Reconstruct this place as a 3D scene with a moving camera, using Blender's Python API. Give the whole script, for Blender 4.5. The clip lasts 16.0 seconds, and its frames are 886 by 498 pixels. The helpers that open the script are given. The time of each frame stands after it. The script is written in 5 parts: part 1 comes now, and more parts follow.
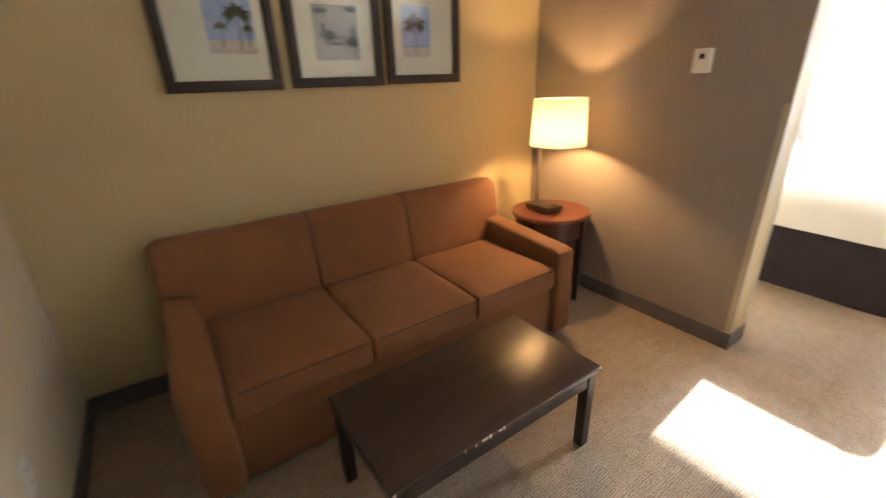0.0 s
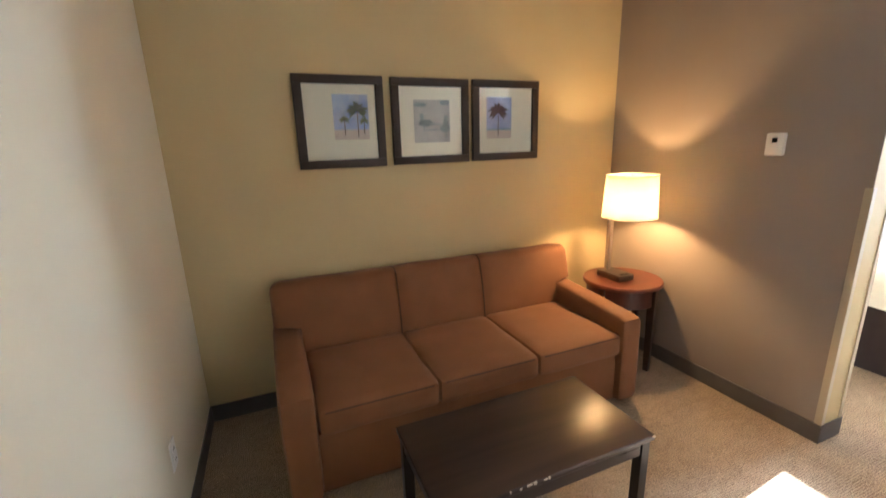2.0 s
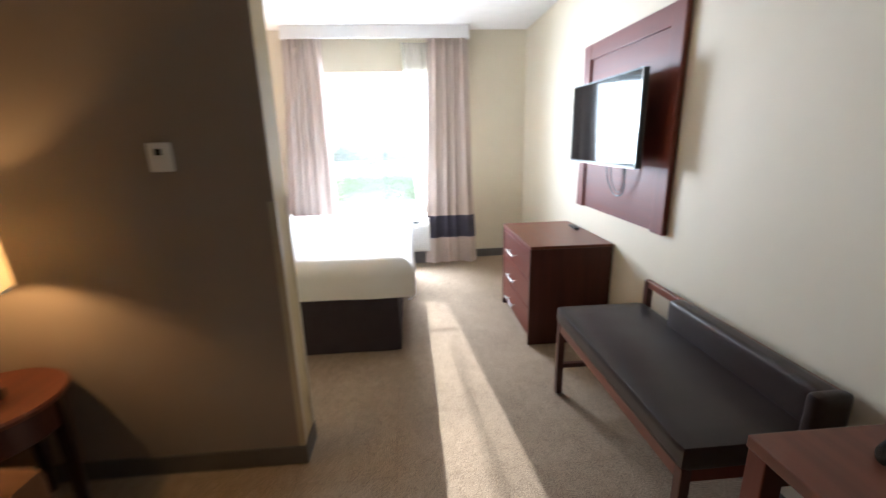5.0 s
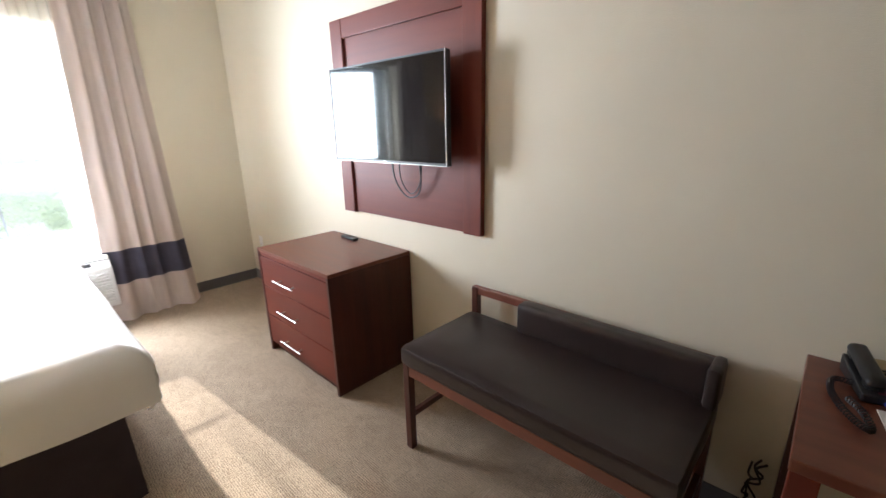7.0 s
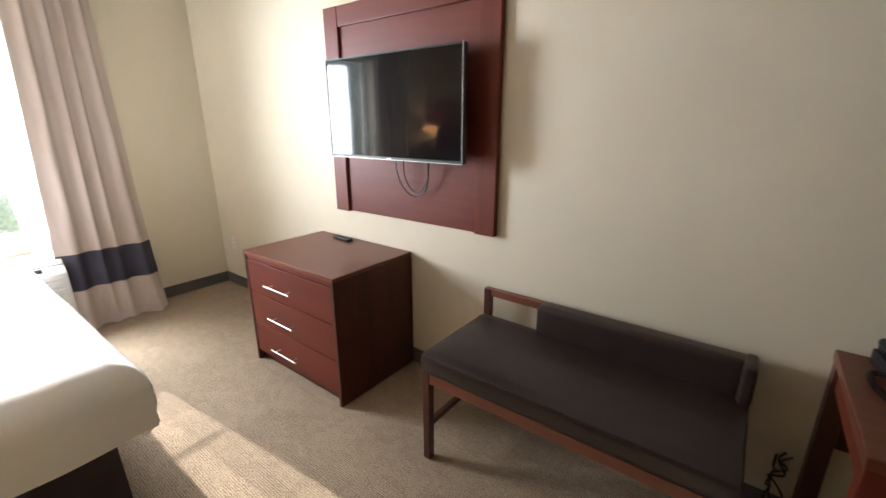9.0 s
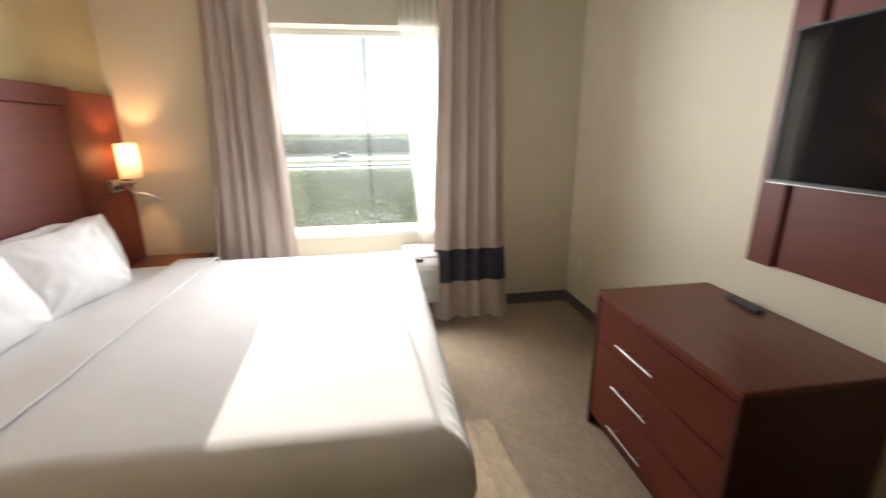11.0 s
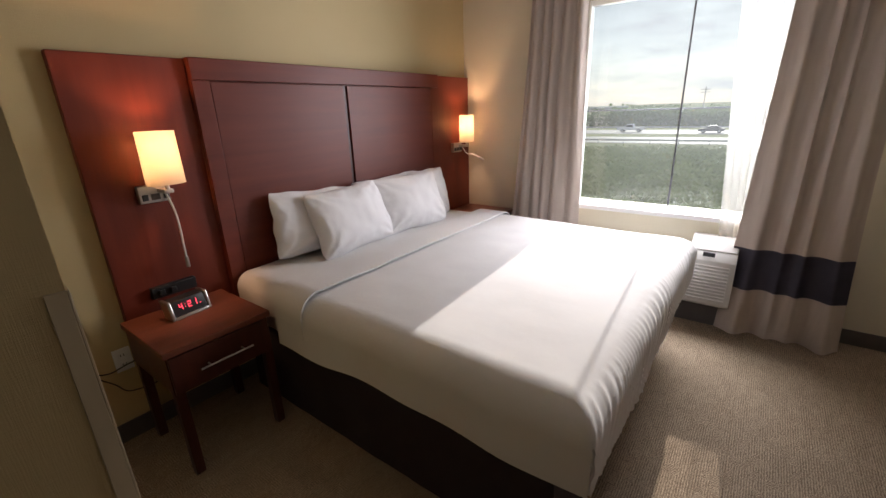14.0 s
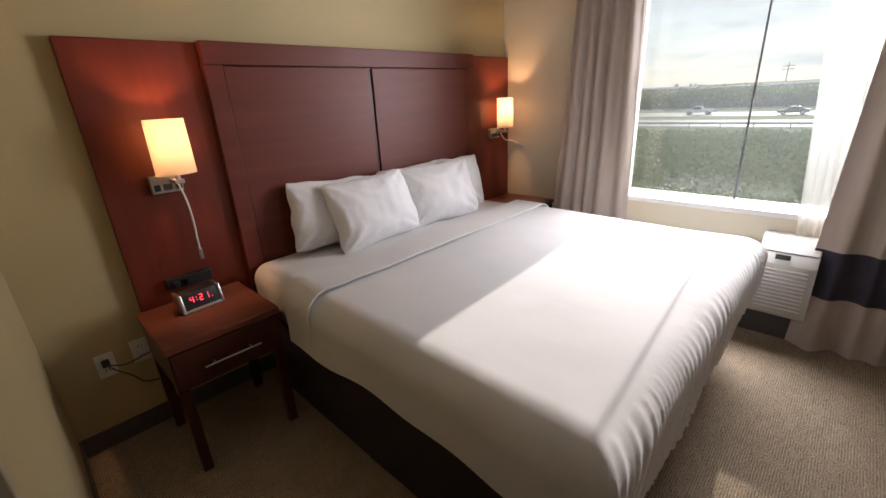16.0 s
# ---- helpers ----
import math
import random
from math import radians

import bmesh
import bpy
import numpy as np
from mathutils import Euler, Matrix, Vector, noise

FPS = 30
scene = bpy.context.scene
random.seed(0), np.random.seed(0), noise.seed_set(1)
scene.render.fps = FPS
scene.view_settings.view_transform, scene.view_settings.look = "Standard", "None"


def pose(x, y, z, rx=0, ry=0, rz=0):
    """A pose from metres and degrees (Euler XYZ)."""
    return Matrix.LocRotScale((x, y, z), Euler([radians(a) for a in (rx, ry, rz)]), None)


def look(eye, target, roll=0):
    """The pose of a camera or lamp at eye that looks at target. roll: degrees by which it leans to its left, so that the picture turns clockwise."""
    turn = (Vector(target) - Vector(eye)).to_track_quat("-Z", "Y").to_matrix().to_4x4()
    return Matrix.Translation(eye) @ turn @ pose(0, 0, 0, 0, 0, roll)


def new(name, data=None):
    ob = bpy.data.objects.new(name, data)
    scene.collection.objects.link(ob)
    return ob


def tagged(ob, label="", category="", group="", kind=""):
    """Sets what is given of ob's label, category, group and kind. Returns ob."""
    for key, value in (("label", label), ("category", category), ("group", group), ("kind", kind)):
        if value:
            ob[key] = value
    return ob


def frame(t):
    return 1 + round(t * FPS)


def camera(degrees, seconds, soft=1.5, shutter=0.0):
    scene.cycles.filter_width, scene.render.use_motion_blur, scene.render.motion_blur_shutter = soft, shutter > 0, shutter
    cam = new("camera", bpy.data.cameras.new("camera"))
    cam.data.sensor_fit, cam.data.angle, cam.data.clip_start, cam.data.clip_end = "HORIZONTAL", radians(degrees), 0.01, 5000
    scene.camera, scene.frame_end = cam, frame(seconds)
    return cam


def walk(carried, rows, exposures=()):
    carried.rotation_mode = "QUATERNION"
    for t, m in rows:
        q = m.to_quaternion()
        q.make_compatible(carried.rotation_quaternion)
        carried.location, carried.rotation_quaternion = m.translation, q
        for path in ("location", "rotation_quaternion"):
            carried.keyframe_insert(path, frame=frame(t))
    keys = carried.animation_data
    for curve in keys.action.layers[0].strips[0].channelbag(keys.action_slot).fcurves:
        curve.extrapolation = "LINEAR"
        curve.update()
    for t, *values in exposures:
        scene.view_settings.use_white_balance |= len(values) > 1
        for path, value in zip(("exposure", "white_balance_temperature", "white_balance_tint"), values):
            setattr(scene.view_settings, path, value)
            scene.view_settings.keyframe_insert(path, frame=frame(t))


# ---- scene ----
cam = camera(93.7, 16.0, 1.5, 0.5)
PATH = [
    (0, (0.107, -0.269, 1.418), (1.144, 1.263, 0.66), -1.9),
    (0.5, (0.108, -0.445, 1.414), (0.816, 1.258, 0.64), -1.6),
    (1, (0.094, -0.465, 1.41), (0.774, 1.226, 0.587), -2.0),
    (1.5, (0.064, -0.474, 1.443), (0.766, 1.259, 0.735), -2.2),
    (2, (0.046, -0.507, 1.51), (0.782, 1.287, 1.019), -1.7),
    (2.5, (0.054, -0.547, 1.536), (0.83, 1.256, 1.151), -1.4),
    (3, (0.063, -0.549, 1.523), (0.938, 1.211, 1.153), -1.6),
    (3.5, (0.115, -0.459, 1.498), (1.257, 1.135, 1.106), -1.9),
    (4, (0.184, -0.269, 1.548), (1.77, 0.865, 1.104), -2.5),
    (4.5, (0.365, -0.153, 1.526), (2.251, 0.287, 1.026), -2.0),
    (5, (0.692, -0.122, 1.505), (2.619, -0.269, 0.99), -1.4),
    (5.2, (0.797, -0.087, 1.504), (2.701, -0.421, 0.991), -1.6),
    (7.5, (1.686, 0.213, 1.504), (2.857, -1.3, 0.923), -0.8),
    (7.8, (1.732, 0.258, 1.507), (2.837, -1.303, 0.921), -0.7),
    (8, (1.755, 0.277, 1.502), (2.822, -1.31, 0.917), -0.7),
    (10.3, (2.165, 0.139, 1.499), (3.838, -0.82, 0.967), -0.1),
    (10.5, (2.271, 0.067, 1.495), (4.04, -0.69, 0.95), -0.9),
    (11, (2.514, 0.092, 1.515), (4.417, -0.191, 0.97), -0.7),
    (11.5, (2.659, 0.079, 1.487), (4.565, 0.347, 0.947), -1.1),
    (12, (2.716, 0.056, 1.487), (4.483, 0.797, 0.912), -1.2),
    (12.5, (2.697, -0.058, 1.501), (4.314, 0.948, 0.889), -1.5),
    (13, (2.593, -0.178, 1.5), (4.137, 0.926, 0.87), -1.7),
    (13.5, (2.48, -0.307, 1.498), (4.006, 0.821, 0.865), -1.7),
    (14, (2.489, -0.361, 1.505), (3.995, 0.794, 0.873), -2.0),
    (14.5, (2.532, -0.371, 1.5), (4.002, 0.83, 0.869), -2.2),
    (15, (2.571, -0.384, 1.501), (3.987, 0.874, 0.858), -2.5),
    (15.5, (2.637, -0.393, 1.492), (3.999, 0.914, 0.832), -2.9),
    (16, (2.729, -0.343, 1.485), (4.065, 0.98, 0.803), -3.1),
]
EXPOSURES = [
    (0.0, 4.4, 5450, 9), (1.0, 4.6, 5150, 9), (3.0, 4.6, 5150, 9), (3.6, 4.2, 5150, 9), (4.2, 3.15, 5200, 9), (5.0, 2.75, 5450, 10), (7.4, 2.65, 5750, 11), (8.2, 2.65, 5750, 11),
    (10.2, 1.95, 6600, 10), (10.6, 1.75, 6600, 10), (11.0, 1.35, 6500, 10), (11.5, 0.92, 6350, 12), (12.5, 0.74, 6350, 16), (16.0, 0.74, 6350, 16),
]

walk(cam, [(t, look(eye, target, roll)) for t, eye, target, roll in PATH], EXPOSURES)

# ---- light ----
SUN_TO = Vector((1.0, 0.080, 0.49)).normalized()
world = bpy.data.worlds.new("world")
scene.world = world
world.use_nodes = True
wn, wl = world.node_tree.nodes, world.node_tree.links
sky = wn.new("ShaderNodeTexSky")
sky.sky_type = "NISHITA"
sky.sun_disc = False
sky.sun_elevation = math.asin(SUN_TO.z)
sky.sun_rotation = math.atan2(SUN_TO.x, SUN_TO.y)
sky.air_density, sky.dust_density, sky.ozone_density = 1.0, 0.4, 1.0
wn["Background"].inputs["Strength"].default_value = 0.075
# thin broken cloud over the sky
coord, clouds, veil, cover = (wn.new(k) for k in ("ShaderNodeTexCoord", "ShaderNodeTexNoise", "ShaderNodeMapRange", "ShaderNodeMix"))
stretch = wn.new("ShaderNodeMapping")
stretch.inputs["Scale"].default_value = (1.0, 2.2, 9.0)
wl.new(coord.outputs["Generated"], stretch.inputs["Vector"])
wl.new(stretch.outputs["Vector"], clouds.inputs["Vector"])
clouds.inputs["Scale"].default_value, clouds.inputs["Detail"].default_value = 2.6, 6.0
veil.inputs["From Min"].default_value, veil.inputs["From Max"].default_value = 0.36, 0.66
veil.inputs["To Min"].default_value, veil.inputs["To Max"].default_value = 0.72, 1.0
wl.new(clouds.outputs["Fac"], veil.inputs["Value"])
cover.data_type = "RGBA"
wl.new(veil.outputs["Result"], cover.inputs[0])
wl.new(sky.outputs["Color"], cover.inputs[6])
cover.inputs[7].default_value = (4.9, 5.05, 5.3, 1)
wl.new(cover.outputs[2], wn["Background"].inputs["Color"])
sun_data = bpy.data.lights.new("sun", "SUN")
sun_data.energy, sun_data.angle, sun_data.color = 2.0, radians(0.6), (1.0, 0.93, 0.82)
sun = new("sun", sun_data)
sun.matrix_world = look((20, 2, 12), Vector((20, 2, 12)) - SUN_TO)

# the bright sky high up and to either side of the window, as area lamps just outside its opening
def window_sky(at, way, width, height, watts, spread):
    d = bpy.data.lights.new("window_sky", "AREA")
    d.shape, d.size, d.size_y, d.energy, d.color = "RECTANGLE", width, height, watts, (0.97, 0.975, 1.0)
    d.spread = radians(spread)
    new("window_sky", d).matrix_world = look(at, Vector(at) + Vector(way))


window_sky((6.62, 0.15, 2.02), (-0.574, 0, -0.819), 1.42, 1.0, 22.0, 84)
window_sky((6.55, 0.44, 1.65), (-0.75, -0.66, 0), 0.9, 1.1, 5.8, 62)
window_sky((6.55, -0.25, 1.65), (-0.70, 0.71, 0), 0.8, 1.1, 9.0, 84)


# ---- materials ----
def mat(name, c1, c2=None, rough=0.6, metal=0.0, scale=(8, 8, 8), detail=4.0, bump=0.0, bump_scale=200.0, coat=0.0,
        spec=0.5, fine=0.0, rough_var=0.0, sheen=0.0):
    """Two colours mixed by noise at real size, with a fine relief."""
    m = bpy.data.materials.new(name)
    m.use_nodes = True
    n, l = m.node_tree.nodes, m.node_tree.links
    b = n["Principled BSDF"]
    b.inputs["Roughness"].default_value, b.inputs["Metallic"].default_value = rough, metal
    b.inputs["Coat Weight"].default_value, b.inputs["Specular IOR Level"].default_value = coat, spec
    b.inputs["Sheen Weight"].default_value = sheen
    b.inputs["Coat Roughness"].default_value = 0.3
    co = n.new("ShaderNodeTexCoord")
    mp = n.new("ShaderNodeMapping")
    mp.inputs["Scale"].default_value = scale
    l.new(co.outputs["Object"], mp.inputs["Vector"])
    no = n.new("ShaderNodeTexNoise")
    no.inputs["Scale"].default_value, no.inputs["Detail"].default_value = 1.0, detail
    l.new(mp.outputs["Vector"], no.inputs["Vector"])
    mix = n.new("ShaderNodeMix")
    mix.data_type = "RGBA"
    mix.inputs["A"].default_value, mix.inputs["B"].default_value = (*c1, 1), (*(c2 or c1), 1)
    ramp = n.new("ShaderNodeMapRange")
    ramp.inputs["From Min"].default_value, ramp.inputs["From Max"].default_value = 0.3, 0.7
    l.new(no.outputs["Fac"], ramp.inputs["Value"])
    l.new(ramp.outputs["Result"], mix.inputs["Factor"])
    l.new(mix.outputs["Result"], b.inputs["Base Color"])
    if rough_var:
        rr = n.new("ShaderNodeMapRange")
        rr.inputs["To Min"].default_value, rr.inputs["To Max"].default_value = rough - rough_var, rough + rough_var
        l.new(no.outputs["Fac"], rr.inputs["Value"])
        l.new(rr.outputs["Result"], b.inputs["Roughness"])
    if bump:
        fn = n.new("ShaderNodeTexNoise")
        fn.inputs["Scale"].default_value, fn.inputs["Detail"].default_value = bump_scale, 3.0
        l.new(co.outputs["Object"], fn.inputs["Vector"])
        bp = n.new("ShaderNodeBump")
        bp.inputs["Strength"].default_value, bp.inputs["Distance"].default_value = bump, 0.004
        l.new(fn.outputs["Fac"], bp.inputs["Height"])
        l.new(bp.outputs["Normal"], b.inputs["Normal"])
        if fine:
            m2 = n.new("ShaderNodeMix")
            m2.data_type, m2.blend_type = "RGBA", "MULTIPLY"
            m2.inputs["Factor"].default_value = fine
            l.new(mix.outputs["Result"], m2.inputs["A"])
            l.new(fn.outputs["Color"], m2.inputs["B"])
            l.new(m2.outputs["Result"], b.inputs["Base Color"])
    return m


def wallpaper(name, c1, c2):
    """Vinyl wallcovering: a woven relief of short upright and level threads over slow clouding."""
    m = mat(name, c1, c2, rough=0.62, scale=(1.3, 1.3, 1.3), detail=5.0, spec=0.3)
    n, l = m.node_tree.nodes, m.node_tree.links
    co = n["Texture Coordinate"]
    hs = []
    for sc in ((500, 500, 26), (40, 40, 420)):
        mp = n.new("ShaderNodeMapping")
        mp.inputs["Scale"].default_value = sc
        no = n.new("ShaderNodeTexNoise")
        no.inputs["Scale"].default_value, no.inputs["Detail"].default_value = 1.0, 2.0
        l.new(co.outputs["Object"], mp.inputs["Vector"])
        l.new(mp.outputs["Vector"], no.inputs["Vector"])
        hs.append(no)
    add = n.new("ShaderNodeMath")
    l.new(hs[0].outputs["Fac"], add.inputs[0])
    l.new(hs[1].outputs["Fac"], add.inputs[1])
    bp = n.new("ShaderNodeBump")
    bp.inputs["Strength"].default_value, bp.inputs["Distance"].default_value = 0.35, 0.002
    l.new(add.outputs[0], bp.inputs["Height"])
    l.new(bp.outputs["Normal"], n["Principled BSDF"].inputs["Normal"])
    return m


def wood(name, c1, c2, axis=0, rough=0.46, coat=0.08):
    sc = [22.0, 22.0, 22.0]
    sc[axis] = 1.6
    return mat(name, c1, c2, rough=rough, scale=tuple(sc), detail=7.0, bump=0.03, bump_scale=90.0, coat=coat, rough_var=0.06, spec=0.36)


def carpet_material():
    """Tufted carpet tiles: short ribs laid one way or the other in small blocks, in brown-beige yarns."""
    m = bpy.data.materials.new("carpet")
    m.use_nodes = True
    n, l = m.node_tree.nodes, m.node_tree.links
    b = n["Principled BSDF"]
    b.inputs["Roughness"].default_value, b.inputs["Specular IOR Level"].default_value = 0.95, 0.1
    co = n.new("ShaderNodeTexCoord")

    def node(kind, **values):
        nd = n.new(kind)
        for key, value in values.items():
            nd.inputs[key].default_value = value
        return nd

    def math_node(op, a, c):
        nd = n.new("ShaderNodeMath")
        nd.operation = op
        for k, v in ((0, a), (1, c)):
            if isinstance(v, float):
                nd.inputs[k].default_value = v
            else:
                l.new(v, nd.inputs[k])
        return nd.outputs[0]

    def noise_at(scale, sc=(1, 1, 1), detail=3.0):
        mp = node("ShaderNodeMapping", Scale=sc)
        no = node("ShaderNodeTexNoise", Scale=scale, Detail=detail)
        l.new(co.outputs["Object"], mp.inputs["Vector"])
        l.new(mp.outputs["Vector"], no.inputs["Vector"])
        return no.outputs["Fac"]

    def ranged(value, a, c, lo, hi):
        nd = n.new("ShaderNodeMapRange")
        for key, v in (("From Min", a), ("From Max", c), ("To Min", lo), ("To Max", hi)):
            nd.inputs[key].default_value = v
        l.new(value, nd.inputs["Value"])
        return nd.outputs["Result"]

    def ribs(direction):
        w = node("ShaderNodeTexWave", Scale=33.0, Distortion=3.2, Detail=2.0)
        w.bands_direction = direction
        w.inputs["Detail Scale"].default_value = 2.2
        l.new(co.outputs["Object"], w.inputs["Vector"])
        return w.outputs["Fac"]

    # blocks about 5 by 8 cm, each with its own way of the ribs
    cell = node("ShaderNodeMapping", Scale=(20.0, 34.0, 0.0))
    l.new(co.outputs["Object"], cell.inputs["Vector"])
    block = node("ShaderNodeTexVoronoi", Scale=1.0, Randomness=0.8)
    block.distance, block.voronoi_dimensions = "CHEBYCHEV", "2D"
    l.new(cell.outputs["Vector"], block.inputs["Vector"])
    tint = n.new("ShaderNodeSeparateColor")
    l.new(block.outputs["Color"], tint.inputs["Color"])
    way = math_node("GREATER_THAN", tint.outputs[0], 0.72)
    rib = n.new("ShaderNodeMix")
    l.new(way, rib.inputs[0])
    l.new(ribs("Y"), rib.inputs[2])
    l.new(ribs("X"), rib.inputs[3])
    broken = noise_at(1.0, (90, 120, 90), 2.0)
    tuft = noise_at(250.0)
    stain = noise_at(1.7, detail=6.0)
    height = math_node("ADD", math_node("MULTIPLY", rib.outputs[0], 0.50), math_node("MULTIPLY", broken, 0.97))
    height = math_node("ADD", height, math_node("MULTIPLY", tint.outputs[1], 0.12))
    c1 = n.new("ShaderNodeMix")
    c1.data_type = "RGBA"
    c1.inputs["A"].default_value, c1.inputs["B"].default_value = (0.138, 0.097, 0.063, 1), (0.61, 0.476, 0.336, 1)
    l.new(ranged(height, 0.22, 1.22, 0.0, 1.0), c1.inputs["Factor"])
    c2 = n.new("ShaderNodeMix")
    c2.data_type, c2.blend_type = "RGBA", "MULTIPLY"
    c2.inputs["Factor"].default_value = 1.0
    l.new(c1.outputs["Result"], c2.inputs["A"])
    l.new(math_node("MULTIPLY", ranged(tuft, 0.3, 0.7, 0.52, 1.30), ranged(stain, 0.3, 0.7, 0.84, 1.06)), c2.inputs["B"])
    seam = node("ShaderNodeTexBrick", Scale=1.0)
    seam.offset, seam.squash = 0.0, 1.0
    seam.inputs["Mortar Size"].default_value, seam.inputs["Mortar Smooth"].default_value = 0.004, 0.7
    seam.inputs["Brick Width"].default_value = seam.inputs["Row Height"].default_value = 0.457
    seam.inputs["Color1"].default_value, seam.inputs["Color2"].default_value, seam.inputs["Mortar"].default_value = (1, 1, 1, 1), (0.95, 0.95, 0.95, 1), (0.86, 0.85, 0.83, 1)
    l.new(co.outputs["Object"], seam.inputs["Vector"])
    c3 = n.new("ShaderNodeMix")
    c3.data_type, c3.blend_type = "RGBA", "MULTIPLY"
    c3.inputs["Factor"].default_value = 1.0
    l.new(c2.outputs["Result"], c3.inputs["A"])
    l.new(seam.outputs["Color"], c3.inputs["B"])
    l.new(c3.outputs["Result"], b.inputs["Base Color"])
    bp = n.new("ShaderNodeBump")
    bp.inputs["Strength"].default_value, bp.inputs["Distance"].default_value = 0.7, 0.005
    l.new(math_node("ADD", height, math_node("MULTIPLY", tuft, 0.4)), bp.inputs["Height"])
    l.new(bp.outputs["Normal"], b.inputs["Normal"])
    return m


def see_through(name, colour, clear, translucent, rough=0.8):
    """Thin cloth: part clear weave, part light passed on softly, part reflected."""
    m = bpy.data.materials.new(name)
    m.use_nodes = True
    n, l = m.node_tree.nodes, m.node_tree.links
    n.remove(n["Principled BSDF"])
    d, t, tr = n.new("ShaderNodeBsdfDiffuse"), n.new("ShaderNodeBsdfTranslucent"), n.new("ShaderNodeBsdfTransparent")
    d.inputs["Color"].default_value = t.inputs["Color"].default_value = (*colour, 1)
    a, b = n.new("ShaderNodeMixShader"), n.new("ShaderNodeMixShader")
    a.inputs["Fac"].default_value, b.inputs["Fac"].default_value = translucent, clear
    l.new(d.outputs[0], a.inputs[1])
    l.new(t.outputs[0], a.inputs[2])
    l.new(a.outputs[0], b.inputs[1])
    l.new(tr.outputs[0], b.inputs[2])
    l.new(b.outputs[0], n["Material Output"].inputs["Surface"])
    return m


def glowing(name, colour, strength):
    m = bpy.data.materials.new(name)
    m.use_nodes = True
    b = m.node_tree.nodes["Principled BSDF"]
    b.inputs["Base Color"].default_value = (*colour, 1)
    b.inputs["Emission Color"].default_value, b.inputs["Emission Strength"].default_value = (*colour, 1), strength
    return m


def glass(name, tint=(0.93, 0.97, 0.95), rough=0.0):
    m = bpy.data.materials.new(name)
    m.use_nodes = True
    n, l = m.node_tree.nodes, m.node_tree.links
    n.remove(n["Principled BSDF"])
    tr, gl, fr, mx = n.new("ShaderNodeBsdfTransparent"), n.new("ShaderNodeBsdfGlossy"), n.new("ShaderNodeFresnel"), n.new("ShaderNodeMixShader")
    tr.inputs["Color"].default_value, gl.inputs["Roughness"].default_value = (*tint, 1), rough
    fr.inputs["IOR"].default_value = 1.45
    l.new(fr.outputs[0], mx.inputs["Fac"])
    l.new(tr.outputs[0], mx.inputs[1])
    l.new(gl.outputs[0], mx.inputs[2])
    l.new(mx.outputs[0], n["Material Output"].inputs["Surface"])
    return m


def dusty_glass(name, dust):
    """Clear glass with a thin film of dust that catches the sun, also standing in for haze over the view."""
    m = glass(name)
    n, l = m.node_tree.nodes, m.node_tree.links
    out = n["Material Output"]
    inner = out.inputs["Surface"].links[0].from_socket
    film, mx, no, mr = n.new("ShaderNodeBsdfTranslucent"), n.new("ShaderNodeMixShader"), n.new("ShaderNodeTexNoise"), n.new("ShaderNodeMapRange")
    film.inputs["Color"].default_value = (0.85, 0.88, 0.88, 1)
    no.inputs["Scale"].default_value, no.inputs["Detail"].default_value = 2.5, 6.0
    mr.inputs["To Min"].default_value, mr.inputs["To Max"].default_value = dust * 0.6, dust * 1.4
    l.new(no.outputs["Fac"], mr.inputs["Value"])
    l.new(mr.outputs["Result"], mx.inputs["Fac"])
    l.new(inner, mx.inputs[1])
    l.new(film.outputs[0], mx.inputs[2])
    l.new(mx.outputs[0], out.inputs["Surface"])
    return m


M_CREAM = wallpaper("cream_wallpaper", (0.73, 0.676, 0.537), (0.68, 0.626, 0.49))
M_OLIVE = wallpaper("olive_wallpaper", (0.55, 0.437, 0.235), (0.50, 0.398, 0.212))
M_TAUPE = wallpaper("taupe_wallpaper", (0.318, 0.262, 0.226), (0.28, 0.232, 0.20))
M_CEIL = mat("ceiling_paint", (0.82, 0.81, 0.78), (0.78, 0.77, 0.74), rough=0.9, bump=0.25, bump_scale=120.0)
M_CARPET = carpet_material()
M_BASE = mat("rubber_base", (0.105, 0.095, 0.092), (0.13, 0.118, 0.114), rough=0.5, bump=0.05)
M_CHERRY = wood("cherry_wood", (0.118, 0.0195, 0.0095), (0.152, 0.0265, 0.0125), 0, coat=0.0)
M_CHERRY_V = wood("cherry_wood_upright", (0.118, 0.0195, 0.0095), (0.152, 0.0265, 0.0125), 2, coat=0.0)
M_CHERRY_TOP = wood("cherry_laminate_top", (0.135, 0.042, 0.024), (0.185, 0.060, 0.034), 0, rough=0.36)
# darker tone of the cherry, for sides, cases, aprons and legs
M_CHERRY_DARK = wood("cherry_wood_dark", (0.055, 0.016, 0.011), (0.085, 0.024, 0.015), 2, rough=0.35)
M_ESPRESSO = wood("espresso_wood", (0.028, 0.015, 0.012), (0.048, 0.026, 0.019), 0, rough=0.30, coat=0.15)
M_LEG = wood("black_stained_wood", (0.012, 0.009, 0.008), (0.02, 0.014, 0.012), 2, rough=0.35, coat=0.1)
M_SOFA = mat("rust_upholstery", (0.235, 0.094, 0.028), (0.196, 0.078, 0.023), rough=0.8, scale=(6, 6, 6), bump=0.35, bump_scale=650.0, sheen=0.06, fine=0.25)
M_SEAM = mat("rust_piping", (0.085, 0.030, 0.010), rough=0.7)
M_LEATHER = mat("dark_brown_vinyl", (0.030, 0.021, 0.019), (0.040, 0.029, 0.026), rough=0.34, scale=(5, 5, 5), bump=0.10, bump_scale=260.0, spec=0.33)
